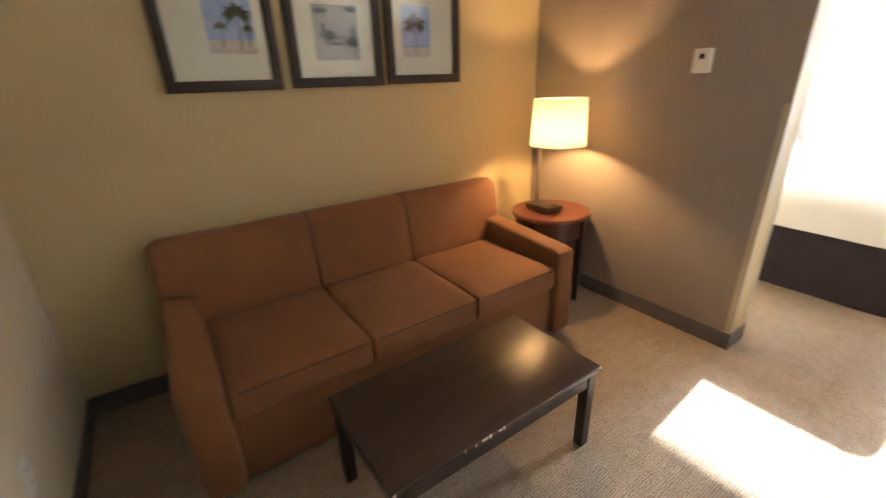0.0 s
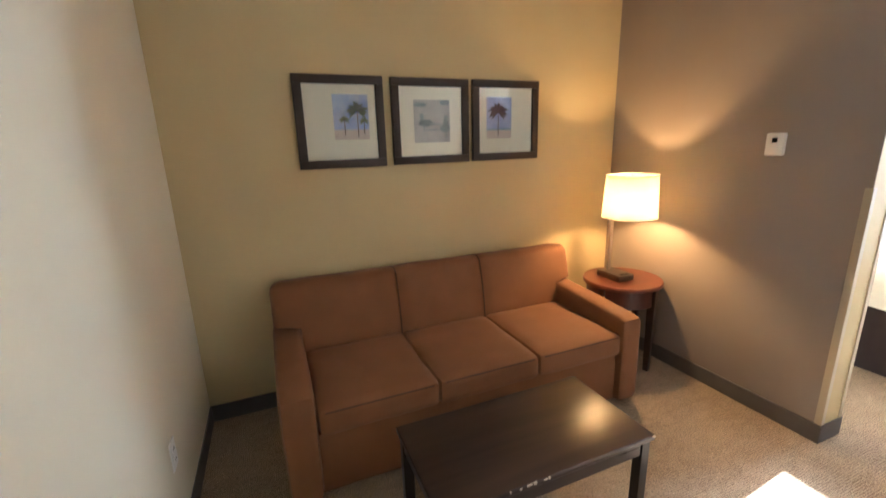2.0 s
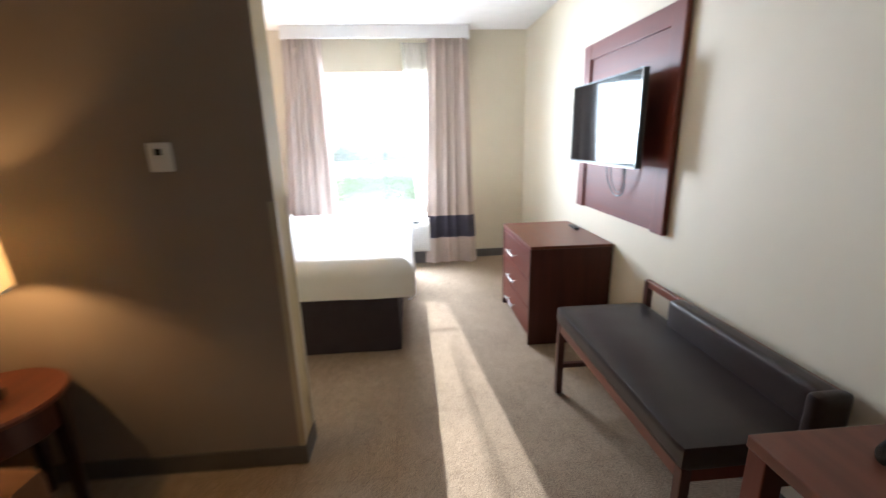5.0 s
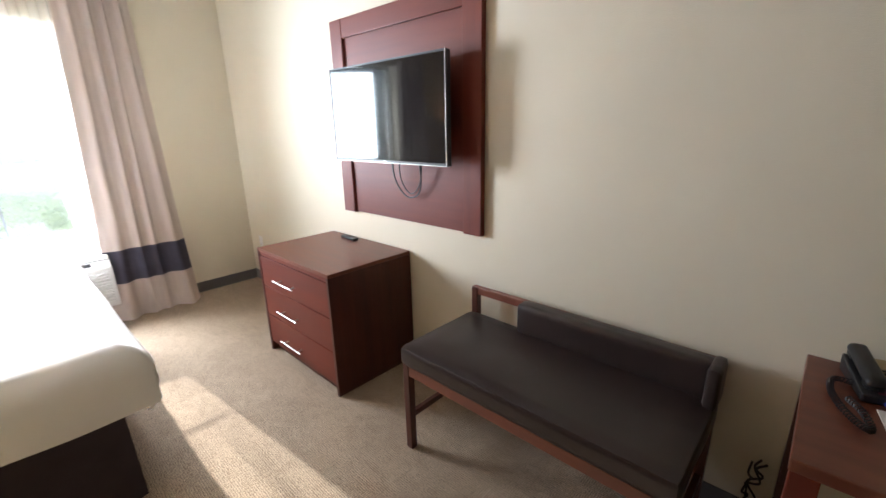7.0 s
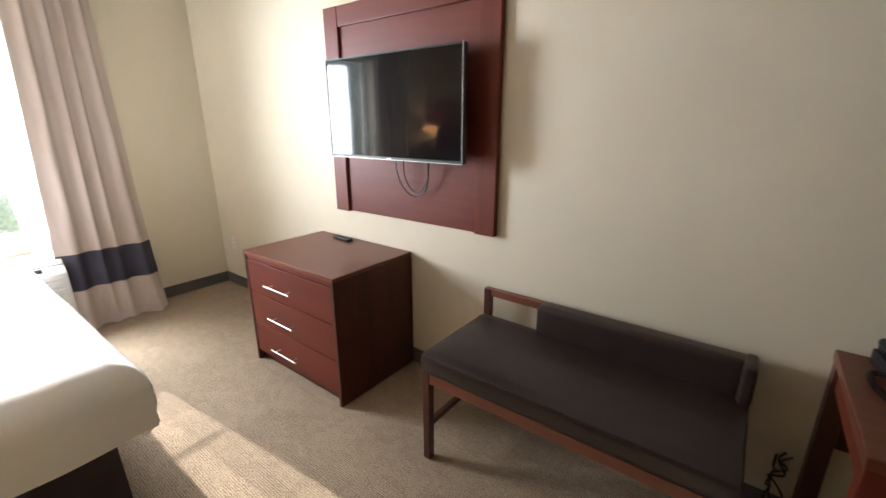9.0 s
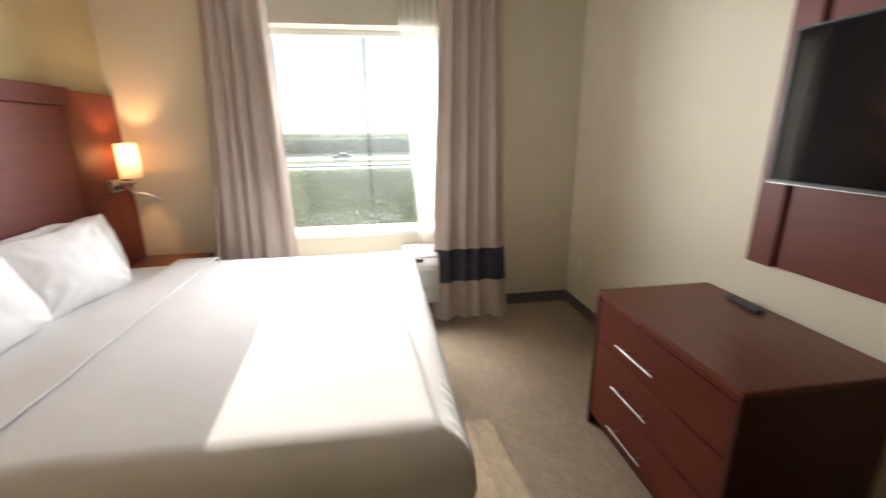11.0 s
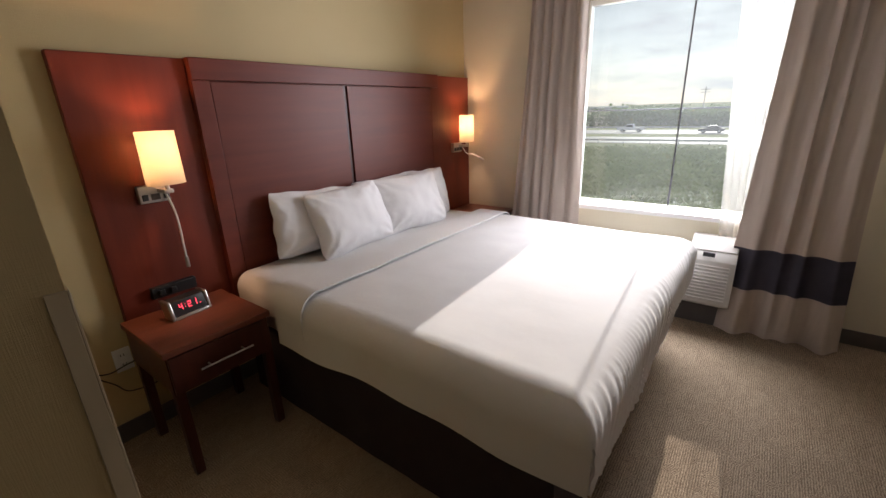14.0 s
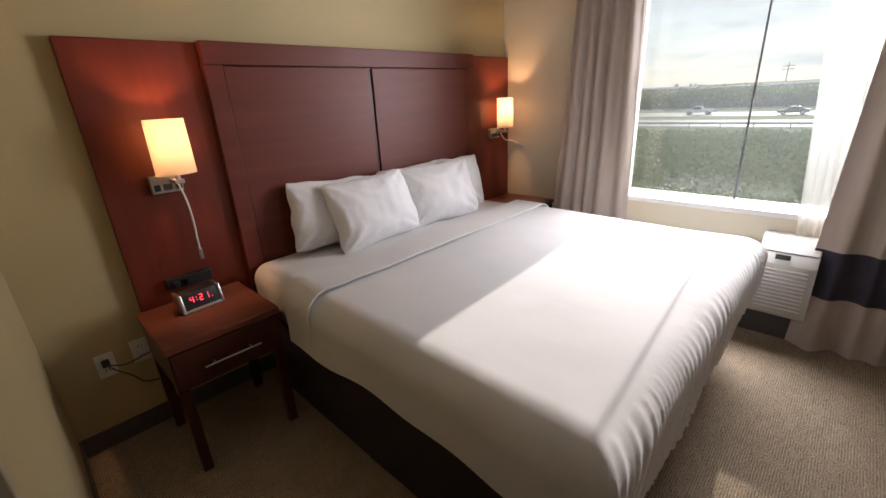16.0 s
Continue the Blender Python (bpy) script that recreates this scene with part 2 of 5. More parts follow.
M_LINEN = mat("white_sheet", (0.79, 0.78, 0.775), (0.75, 0.74, 0.735), rough=0.85, scale=(4, 4, 4), bump=0.45, bump_scale=9.0, sheen=0.1)
M_PILLOW = mat("white_pillowcase", (0.86, 0.85, 0.86), (0.82, 0.81, 0.82), rough=0.85, scale=(5, 5, 5), bump=0.25, bump_scale=22.0)
M_SKIRT = mat("plum_bed_skirt", (0.030, 0.020, 0.026), (0.040, 0.028, 0.034), rough=0.9, bump=0.2, bump_scale=500.0)
M_CURTAIN = mat("taupe_curtain", (0.56, 0.475, 0.415), (0.50, 0.42, 0.365), rough=0.8, scale=(30, 30, 3), bump=0.15, bump_scale=600.0, sheen=0.15)
M_NAVY = mat("navy_band", (0.042, 0.040, 0.062), (0.055, 0.052, 0.078), rough=0.85, bump=0.15, bump_scale=600.0)
M_SHEER = see_through("sheer_voile", (0.80, 0.79, 0.76), 0.64, 0.4)
M_WHITE = mat("white_plastic", (0.80, 0.79, 0.76), (0.76, 0.75, 0.72), rough=0.4)
M_SILL = mat("white_sill", (0.82, 0.82, 0.81), (0.78, 0.78, 0.77), rough=0.35)
M_FRAMEGREY = mat("bronze_window_frame", (0.09, 0.095, 0.10), (0.12, 0.125, 0.13), rough=0.4, metal=0.3)
M_GUARD = mat("beige_corner_guard", (0.50, 0.42, 0.29), (0.46, 0.39, 0.27), rough=0.45)
M_CHROME = mat("brushed_nickel", (0.50, 0.48, 0.455), (0.44, 0.42, 0.40), rough=0.33, metal=1.0)
M_DARKMETAL = mat("dark_nickel", (0.20, 0.18, 0.165), (0.16, 0.145, 0.13), rough=0.35, metal=0.8)
M_BLACK = mat("black_plastic", (0.016, 0.016, 0.017), (0.022, 0.022, 0.023), rough=0.4)
M_SCREEN = mat("tv_screen", (0.008, 0.008, 0.009), rough=0.06, spec=0.24)
M_DARKGLASS = mat("dark_display", (0.012, 0.010, 0.012), rough=0.12)
M_SHADE = see_through("lamp_shade_fabric", (0.64, 0.60, 0.52), 0.0, 0.58)
M_PICFRAME = wood("dark_picture_frame", (0.030, 0.019, 0.013), (0.045, 0.028, 0.02), 0, rough=0.45, coat=0.0)
M_MAT = mat("cream_mat_board", (0.92, 0.87, 0.71), (0.89, 0.84, 0.68), rough=0.85)
M_GLASS = dusty_glass("dusty_hazy_window_glass", 0.015)
M_PICGLASS = glass("picture_glass", (1, 1, 1), 0.02)
M_RED = glowing("red_digits", (1.0, 0.06, 0.10), 1.5)
M_LABEL = mat("phone_faceplate", (0.55, 0.42, 0.22), (0.5, 0.38, 0.2), rough=0.5)
M_PAPER = mat("white_paper", (0.82, 0.80, 0.78), (0.8, 0.77, 0.75), rough=0.8)
M_BLUE = mat("blue_pen", (0.03, 0.05, 0.28), rough=0.35)
M_MAROON = mat("maroon_strip", (0.12, 0.015, 0.03), rough=0.4)


# ---- mesh helpers ----
def box(bm, x0, x1, y0, y1, z0, z1, bevel=0.0, seg=2):
    r = bmesh.ops.create_cube(bm, size=1.0, matrix=Matrix.LocRotScale(((x0 + x1) / 2, (y0 + y1) / 2, (z0 + z1) / 2), None, (abs(x1 - x0), abs(y1 - y0), abs(z1 - z0))))
    if bevel:
        edges = list({e for v in r["verts"] for e in v.link_edges})
        bmesh.ops.bevel(bm, geom=edges, offset=bevel, segments=seg, affect="EDGES", profile=0.5)
    return bm


def boxed(x0, x1, y0, y1, z0, z1, bevel=0.0, seg=2):
    return box(bmesh.new(), x0, x1, y0, y1, z0, z1, bevel, seg)


def lathe(bm, profile, centre, steps=40, sx=1.0, sy=1.0):
    """A surface of revolution about an upright axis; profile: (radius, height) pairs."""
    rings = []
    for r, z in profile:
        rings.append([bm.verts.new((centre[0] + sx * r * math.cos(2 * math.pi * i / steps), centre[1] + sy * r * math.sin(2 * math.pi * i / steps), centre[2] + z)) for i in range(steps)])
    for a, b in zip(rings, rings[1:]):
        for i in range(steps):
            bm.faces.new((a[i], a[(i + 1) % steps], b[(i + 1) % steps], b[i]))
    return rings


def turned(profile, centre, steps=40, sx=1.0, sy=1.0, caps=True):
    bm = bmesh.new()
    rings = lathe(bm, profile, centre, steps, sx, sy)
    if caps:
        bm.faces.new(rings[0][::-1])
        bm.faces.new(rings[-1])
    return bm


def tube(bm, pts, r, sides=8):
    """A round bar along a line of points."""
    pts = [Vector(p) for p in pts]
    prev = None
    up = Vector((0.31, 0.17, 0.93)).normalized()
    for i, p in enumerate(pts):
        d = (pts[min(i + 1, len(pts) - 1)] - pts[max(i - 1, 0)]).normalized()
        a = d.cross(up)
        a = a.normalized() if a.length > 1e-4 else d.orthogonal().normalized()
        b = d.cross(a)
        ring = [bm.verts.new(p + r * (math.cos(2 * math.pi * k / sides) * a + math.sin(2 * math.pi * k / sides) * b)) for k in range(sides)]
        if prev:
            for k in range(sides):
                bm.faces.new((prev[k], prev[(k + 1) % sides], ring[(k + 1) % sides], ring[k]))
        else:
            bm.faces.new(ring[::-1])
        prev = ring
    bm.faces.new(prev)
    return bm


def smooth_path(ctrl, steps=10):
    """Points along a Catmull-Rom line through the given ones."""
    c = [Vector(p) for p in ctrl]
    c = [2 * c[0] - c[1]] + c + [2 * c[-1] - c[-2]]
    out = []
    for i in range(1, len(c) - 2):
        for k in range(steps):
            t = k / steps
            p0, p1, p2, p3 = c[i - 1], c[i], c[i + 1], c[i + 2]
            out.append(0.5 * (2 * p1 + (p2 - p0) * t + (2 * p0 - 5 * p1 + 4 * p2 - p3) * t * t + (3 * p1 - p0 - 3 * p2 + p3) * t ** 3))
    return out + [c[-2]]


def mesh_of(name, bm, material, smooth=True):
    bmesh.ops.recalc_face_normals(bm, faces=bm.faces)
    me = bpy.data.meshes.new(name)
    bm.to_mesh(me)
    bm.free()
    me.materials.append(material)
    if smooth:
        for p in me.polygons:
            p.use_smooth = True
        me.set_sharp_from_angle(angle=radians(38 if len(me.polygons) > 200 else 20))
    return me


def thing(name, at, label, category, group=""):
    """An Empty at a thing's base; its parts are built in world places and hung under it."""
    ob = new(name)
    ob.location = at
    ob.empty_display_size = 0.1
    return tagged(ob, label, category, group)


def part(name, bm, material, parent, label=""):
    top = parent
    while top.parent:
        top = top.parent
    bm.transform(Matrix.Translation(-Vector(top.location)))
    ob = new(name, mesh_of(name, bm, material))
    ob.parent = parent
    if label:
        tagged(ob, label)
    return ob


def single(name, bm, material, label, category, group=""):
    """A thing that is one mesh."""
    return tagged(new(name, mesh_of(name, bm, material)), label, category, group)


def structure(name, bm, material, label, category=""):
    return tagged(new(name, mesh_of(name, bm, material)), label, category or name.split("_")[0], kind="structure")


def sub(name, bm, material, parent, label=""):
    """A part of the setting, in world places."""
    ob = new(name, mesh_of(name, bm, material))
    ob.parent = parent
    if label:
        tagged(ob, label)
    return ob


# ---- the setting ----
XW, XE, YS, YN, ZC = -0.415, 5.885, -1.55, 1.93, 2.70
XP0, XP1, YP = 2.43, 2.60, 0.43
WY0, WY1, WZ0, WZ1 = -0.60, 0.90, 0.725, 2.26
XG = 6.08
structure("floor", boxed(XW, XE, YS, YN, -0.12, 0.0), M_CARPET, "grey-beige ribbed tufted carpet over the whole floor", "floor")
structure("ceiling", boxed(XW - 0.15, XE + 0.3, YS - 0.15, YN + 0.15, ZC, ZC + 0.15), M_CEIL, "plain white painted ceiling", "ceiling")
structure("wall_north", boxed(XW, XE, YN, YN + 0.15, -0.12, ZC), M_OLIVE, "olive-tan textured wallpaper on a plain wall", "wall")
structure("wall_south", boxed(XW, XE, YS - 0.15, YS, -0.12, ZC), M_CREAM, "cream textured wallpaper behind the bench and TV", "wall")
structure("wall_west", boxed(XW - 0.15, XW, YS - 0.15, YN + 0.15, -0.12, ZC), M_CREAM, "cream textured wallpaper beside the sofa", "wall")
bm = bmesh.new()
for y0, y1, z0, z1 in ((YS - 0.15, WY0, -0.12, ZC), (WY1, YN + 0.15, -0.12, ZC), (WY0, WY1, -0.12, WZ0), (WY0, WY1, WZ1, ZC)):
    box(bm, XE, XE + 0.3, y0, y1, z0, z1)
structure("wall_east", bm, M_CREAM, "cream textured wall with one large window opening", "wall")
partition = structure("wall_partition", boxed(XP0, XP1, YP, YN, 0, ZC), M_OLIVE, "short partition wall between sitting area and bedroom", "wall")
# thin sheet that tones this face darker than the partition's other sides
sub("wall_covering", boxed(XP0 - 0.004, XP0, YP + 0.001, YN, 0, ZC), M_TAUPE, partition, "wallpaper in a darker taupe tone facing the sofa")


def l_profile(bm, x, y, sx, sy, w, t, z0, z1):
    """An angle strip round an outer corner at (x, y), its legs running to sx and sy."""
    box(bm, min(x, x + sx * w), max(x, x + sx * w), min(y - sy * t, y), max(y - sy * t, y), z0, z1, 0.0008, 1)
    box(bm, min(x - sx * t, x), max(x - sx * t, x), min(y - sy * t, y + sy * w), max(y - sy * t, y + sy * w), z0, z1, 0.0008, 1)
    return bm


structure("corner_guard", l_profile(bmesh.new(), XP1, YP, -1, 1, 0.026, 0.004, 0.10, 1.272), M_GUARD, "beige plastic corner guard on the partition", "trim")
structure("corner_guard", l_profile(bmesh.new(), XP0 - 0.004, YP, 1, 1, 0.026, 0.004, 0.10, 1.272), M_GUARD, "beige plastic corner guard on the partition", "trim")
bm = bmesh.new()
BH = 0.10
box(bm, XW + 0.008, XP0 - 0.012, YN - 0.008, YN, 0, BH, 0.002, 1)
box(bm, XP1 + 0.008, XE - 0.008, YN - 0.008, YN, 0, BH, 0.002, 1)
box(bm, XW + 0.008, XE - 0.008, YS, YS + 0.008, 0, BH, 0.002, 1)
box(bm, XW, XW + 0.008, YS, YN, 0, BH, 0.002, 1)
box(bm, XE - 0.008, XE, YS, YN, 0, BH, 0.002, 1)
box(bm, XP0 - 0.012, XP0 - 0.004, YP - 0.008, YN, 0, BH, 0.002, 1)
box(bm, XP1, XP1 + 0.008, YP - 0.008, YN, 0, BH, 0.002, 1)
box(bm, XP0 - 0.004, XP1, YP - 0.008, YP, 0, BH, 0.002, 1)
structure("baseboard", bm, M_BASE, "dark brown rubber cove base along the walls", "baseboard")

# window: outer frame, one upright and one level bar, panes, sill
win = tagged(new("window_1"), "large fixed window with thin dark bars", "window", kind="structure")
bm = bmesh.new()
for y0, y1, z0, z1 in ((WY0, WY0 + 0.04, WZ0 - 0.02, WZ1), (WY1 - 0.04, WY1, WZ0 - 0.02, WZ1), (WY0 + 0.04, WY1 - 0.04, WZ1 - 0.04, WZ1), (WY0 + 0.04, WY1 - 0.04, WZ0 - 0.02, WZ0 + 0.01)):
    box(bm, XG - 0.03, XG + 0.03, y0, y1, z0, z1, 0.003, 1)
sub("window_frame", bm, M_SILL, win, "white window frame")
MY = 0.165
sub("window_bar", boxed(XG - 0.007, XG + 0.007, MY - 0.006, MY + 0.006, WZ0 + 0.01, WZ1 - 0.04, 0.003, 1), M_FRAMEGREY, win)
sub("window_bar", boxed(XG - 0.006, XG + 0.006, -0.185, -0.176, 1.47, WZ1 - 0.04, 0.002, 1), M_FRAMEGREY, win)
rail = structure("outside_rail", boxed(6.742, 6.758, -1.2, 1.5, 1.446, 1.462, 0.003, 1), M_FRAMEGREY, "thin dark rail outside the window", "rail")
for y in (-1.2, 1.484):
    sub("rail_bracket", boxed(XE + 0.3, 6.742, y, y + 0.016, 1.446, 1.462), M_FRAMEGREY, rail)
for y0, y1 in ((WY0 + 0.04, MY - 0.006), (MY + 0.006, WY1 - 0.04)):
    pane = sub("pane", boxed(XG - 0.003, XG + 0.003, y0, y1, WZ0 + 0.01, WZ1 - 0.04), M_GLASS, win)
    pane.visible_shadow = False
sub("window_sill", boxed(XE - 0.012, XG - 0.03, WY0, WY1, WZ0 - 0.028, WZ0 + 0.006, 0.006), M_SILL, win, "white solid-surface sill")


# ---- soft shapes ----
def cushion(x0, x1, y0, y1, z0, z1, nx=18, ny=14, nz=6, puff=0.02, rnd=0.05, seed=0, wrinkle=0.004):
    """A stuffed block: a gridded box with rounded edges, swollen faces and faint creases."""
    bm = bmesh.new()
    size = Vector((x1 - x0, y1 - y0, z1 - z0))
    mid = Vector(((x0 + x1) / 2, (y0 + y1) / 2, (z0 + z1) / 2))
    seen = {}

    def vert(u, v, w):
        k = (round(u, 5), round(v, 5), round(w, 5))
        if k in seen:
            return seen[k]
        p = Vector(((u - 0.5) * size.x, (v - 0.5) * size.y, (w - 0.5) * size.z))
        r = min(rnd, min(size) * 0.49)
        inner = Vector([max(-(s / 2 - r), min(s / 2 - r, c)) for s, c in zip(size, p)])
        d = p - inner
        if d.length > r:
            d = d.normalized() * r
        q = inner + d
        bulge = puff * (4 * u * (1 - u)) ** 0.6 * (4 * v * (1 - v)) ** 0.6 if w in (0.0, 1.0) else 0.0
        if w == 1.0:
            q.z += bulge
        n = noise.noise(Vector((q.x * 7 + seed * 3.1, q.y * 7, q.z * 7 + seed))) * wrinkle
        q += d.normalized() * n if d.length > 1e-5 else Vector((0, 0, n))
        seen[k] = bm.verts.new(q + mid)
        return seen[k]

    def face_grid(f, na, nb):
        for i in range(na):
            for j in range(nb):
                c = [f(a / na, b / nb) for a, b in ((i, j), (i + 1, j), (i + 1, j + 1), (i, j + 1))]
                bm.faces.new([vert(*p) for p in c])

    face_grid(lambda a, b: (a, b, 0.0), nx, ny)
    face_grid(lambda a, b: (a, b, 1.0), nx, ny)
    face_grid(lambda a, b: (a, 0.0, b), nx, nz)
    face_grid(lambda a, b: (a, 1.0, b), nx, nz)
    face_grid(lambda a, b: (0.0, a, b), ny, nz)
    face_grid(lambda a, b: (1.0, a, b), ny, nz)
    return bm


def pillow(width, height, thick, seed):
    """A bed pillow lying flat about the origin: plump middle, thin pinched rim, pulled corners, creases."""
    bm = bmesh.new()
    nx, ny = 56, 42
    layers = []
    for side in (1, -1):
        grid = []
        for j in range(ny + 1):
            row = []
            for i in range(nx + 1):
                u, v = 2 * i / nx - 1, 2 * j / ny - 1
                pull = 1.0 - 0.07 * (1 - u * u) * abs(v) ** 3 - 0.055 * (abs(u) * abs(v)) ** 6
                pull2 = 1.0 - 0.055 * (1 - v * v) * abs(u) ** 3 - 0.055 * (abs(u) * abs(v)) ** 6
                x, y = u * width / 2 * pull2, v * height / 2 * pull
                x += 0.012 * noise.noise(Vector((u * 2.5, v * 2.5, seed * 1.3)))
                y += 0.012 * noise.noise(Vector((u * 2.5, v * 2.5, seed * 2.9 + 4)))
                fat = ((1 - abs(u) ** 2.6) * (1 - abs(v) ** 2.6)) ** 0.62 * (1.0 - 0.18 * v)
                z = side * thick / 2 * fat
                edge = max(abs(u), abs(v))
                z += fat * 0.012 * noise.noise(Vector((x * 6, y * 6, seed * 5.3 + side)))
                z += fat * 0.004 * noise.noise(Vector((x * 17, y * 13, seed * 2.1 + side)))
                z += 0.007 * (edge ** 3) * noise.noise(Vector((u * 9, v * 9, seed * 1.7))) * (1 - edge ** 30)
                for cu, cv in ((-1, -1), (1, -1), (-1, 1), (1, 1)):
                    du, dv = u - cu, v - cv
                    dist = math.hypot(du, dv)
                    z += side * 0.016 * math.exp(-dist * 2.2) * math.sin(13 * math.atan2(dv, du) + seed + cu) * fat
                row.append(Vector((x, y, z)))
            grid.append(row)
        layers.append(grid)
    top = [[bm.verts.new(p) for p in row] for row in layers[0]]
    bot = [[top[j][i] if j in (0, ny) or i in (0, nx) else bm.verts.new(layers[1][j][i]) for i in range(nx + 1)] for j in range(ny + 1)]
    for g in (top, bot):
        for j in range(ny):
            for i in range(nx):
                bm.faces.new((g[j][i], g[j][i + 1], g[j + 1][i + 1], g[j + 1][i]))
    return bm


# ---- curtains ----
def curtain_bm(ytop, ybot, x, z0, z1, folds, deep, seed, flare=0.0, pool=0.0):
    """Hanging cloth between two edges, with pleats that soften and wander towards the hem."""
    bm = bmesh.new()
    n, rows = 150, 44
    grid = []
    for j in range(rows + 1):
        f = j / rows
        z = z1 + (z0 - z1) * f
        row = []
        for i in range(n + 1):
            u = i / n
            g = u + 0.02 * math.sin(3 * math.pi * u + seed) * f
            ya = ytop[0] + (ytop[1] - ytop[0]) * u
            yb = ybot[0] + (ybot[1] - ybot[0]) * u
            y = ya + (yb - ya) * f ** 1.2
            ph = 2 * math.pi * folds * g + 0.7 * math.sin(2.3 * u * math.pi + seed) + 0.35 * f * math.sin(9 * u + seed)
            amp = deep * (0.8 + 0.5 * noise.noise(Vector((u * 4, seed, f * 1.2)))) * (1.0 - 0.30 * f)
            off = amp * math.sin(ph) + 0.35 * amp * math.sin(2 * ph + 1.1 * seed) * (1 - f)
            y += 0.012 * math.cos(ph) * (1 - 0.5 * f)
            off -= flare * f ** 3 * (0.4 + noise.noise(Vector((u * 3, 7 + seed, 0))))
            off -= pool * f ** 9 * (0.7 + 1.2 * noise.noise(Vector((u * 3.5, 3 + seed, 0))))
            off += 0.010 * noise.noise(Vector((u * 9, f * 7, seed)))
            row.append(bm.verts.new((x + off, y, z + (0.008 * math.sin(ph * 0.5) if j == rows else 0))))
        grid.append(row)
    for j in range(rows):
        for i in range(n):
            bm.faces.new((grid[j][i], grid[j][i + 1], grid[j + 1][i + 1], grid[j + 1][i]))
    return bm, grid


def cut_band(bm, z0, z1):
    """The faces between two heights."""
    bm2 = bm.copy()
    for zz, up in ((z0, False), (z1, True)):
        geom = bm2.verts[:] + bm2.edges[:] + bm2.faces[:]
        bmesh.ops.bisect_plane(bm2, geom=geom, plane_co=(0, 0, zz), plane_no=(0, 0, 1), clear_outer=up, clear_inner=not up)
    return bm2


def thicken(bm, t):
    bmesh.ops.recalc_face_normals(bm, faces=bm.faces)
    bmesh.ops.solidify(bm, geom=bm.faces[:], thickness=t)
    return bm


def curtain(name, label, ytop, ybot, seed, folds, pool):
    th = thing(name, (5.75, (ytop[0] + ytop[1]) / 2, 0.0), label, "curtain", "curtains at the window")
    bm, _ = curtain_bm(ytop, ybot, 5.745, 0.012, 2.60, folds, 0.030, seed, flare=0.03, pool=pool)
    part("cloth", thicken(cut_band(bm, 0.585, 2.7), 0.003), M_CURTAIN, th)
    part("band", thicken(cut_band(bm, 0.313, 0.585), 0.003), M_NAVY, th, "navy contrast band")
    part("hem", thicken(cut_band(bm, -0.1, 0.313), 0.003), M_CURTAIN, th)
    bm.free()
    return th


curtain("window_curtain", "taupe pleated curtain with navy band beside the bed", (0.775, 1.20), (0.735, 1.40), 1.3, 5.5, 0.02)
curtain("window_curtain", "taupe pleated curtain with navy band, open to one side", (-0.395, -0.84), (-0.285, -0.93), 2.1, 4.3, 0.10)
bm, _ = curtain_bm((-0.10, -0.62), (-0.25, -0.62), 5.835, 0.03, 2.56, 9, 0.014, 4.4)
single("sheer_curtain", bm, M_SHEER, "white sheer voile drawn aside at the window", "curtain")
val = thing("curtain_valance", (5.77, 0.17, 2.56), "white boxed curtain valance under the ceiling", "valance")
part("front_board", boxed(5.655, 5.675, -0.846, 1.186, 2.568, 2.698, 0.003), M_SILL, val)
part("end_board", boxed(5.675, 5.884, -0.846, -0.826, 2.568, 2.698, 0.002), M_SILL, val)
part("end_board", boxed(5.675, 5.884, 1.166, 1.186, 2.568, 2.698, 0.002), M_SILL, val)
part("lip", boxed(5.648, 5.655, -0.852, 1.192, 2.568, 2.586, 0.002), M_SILL, val)
part("curtain_track", boxed(5.735, 5.755, -0.82, 1.16, 2.60, 2.615), M_WHITE, val)
# wall air conditioner under the window
ac = thing("air_conditioner", (5.77, 0.17, 0.0), "white packaged wall air conditioner under the window", "air conditioner")
AY0, AY1 = -0.345, 0.68
def cover_bm(prof, y0, y1):
    bm = bmesh.new()
    a = [bm.verts.new((x, y0, z)) for x, z in prof]
    b = [bm.verts.new((x, y1, z)) for x, z in prof]
    for i in range(len(prof)):
        j = (i + 1) % len(prof)
        bm.faces.new((a[i], a[j], b[j], b[i]))
    bm.faces.new(a)
    bm.faces.new(b[::-1])
    bmesh.ops.bevel(bm, geom=bm.edges[:], offset=0.006, segments=2, affect="EDGES", profile=0.5)
    return bm


part("cover", cover_bm([(5.884, 0.155), (5.665, 0.155), (5.655, 0.175), (5.660, 0.48), (5.705, 0.535), (5.884, 0.54)], AY0, AY1), M_WHITE, ac)
part("raised_top", cover_bm([(5.884, 0.541), (5.705, 0.541), (5.80, 0.615), (5.884, 0.615)], AY0, -0.065), M_WHITE, ac)
for k in range(11):
    z = 0.20 + k * 0.024
    part("louvre", boxed(5.645, 5.659, AY0 + 0.03, AY1 - 0.03, z, z + 0.012, 0.003, 1), M_WHITE, ac)
d = boxed(-0.035, 0.035, -0.014, 0.014, -0.002, 0.004, 0.001, 1)
d.transform(Matrix.Translation((5.683, -0.185, 0.518)) @ Matrix.Rotation(radians(-56), 4, "Y") @ Matrix.Rotation(radians(90), 4, "Z"))
part("display", d, M_BLACK, ac, "small dark control display")
part("sleeve", boxed(5.70, 5.884, AY0 + 0.02, AY1 - 0.02, 0.0, 0.155), M_BASE, ac, "dark sub-base below the cover")

# ---- bed ----
BX0, BX1, BY0, BY1, BT = 3.45, 5.40, -0.10, 1.83, 0.70
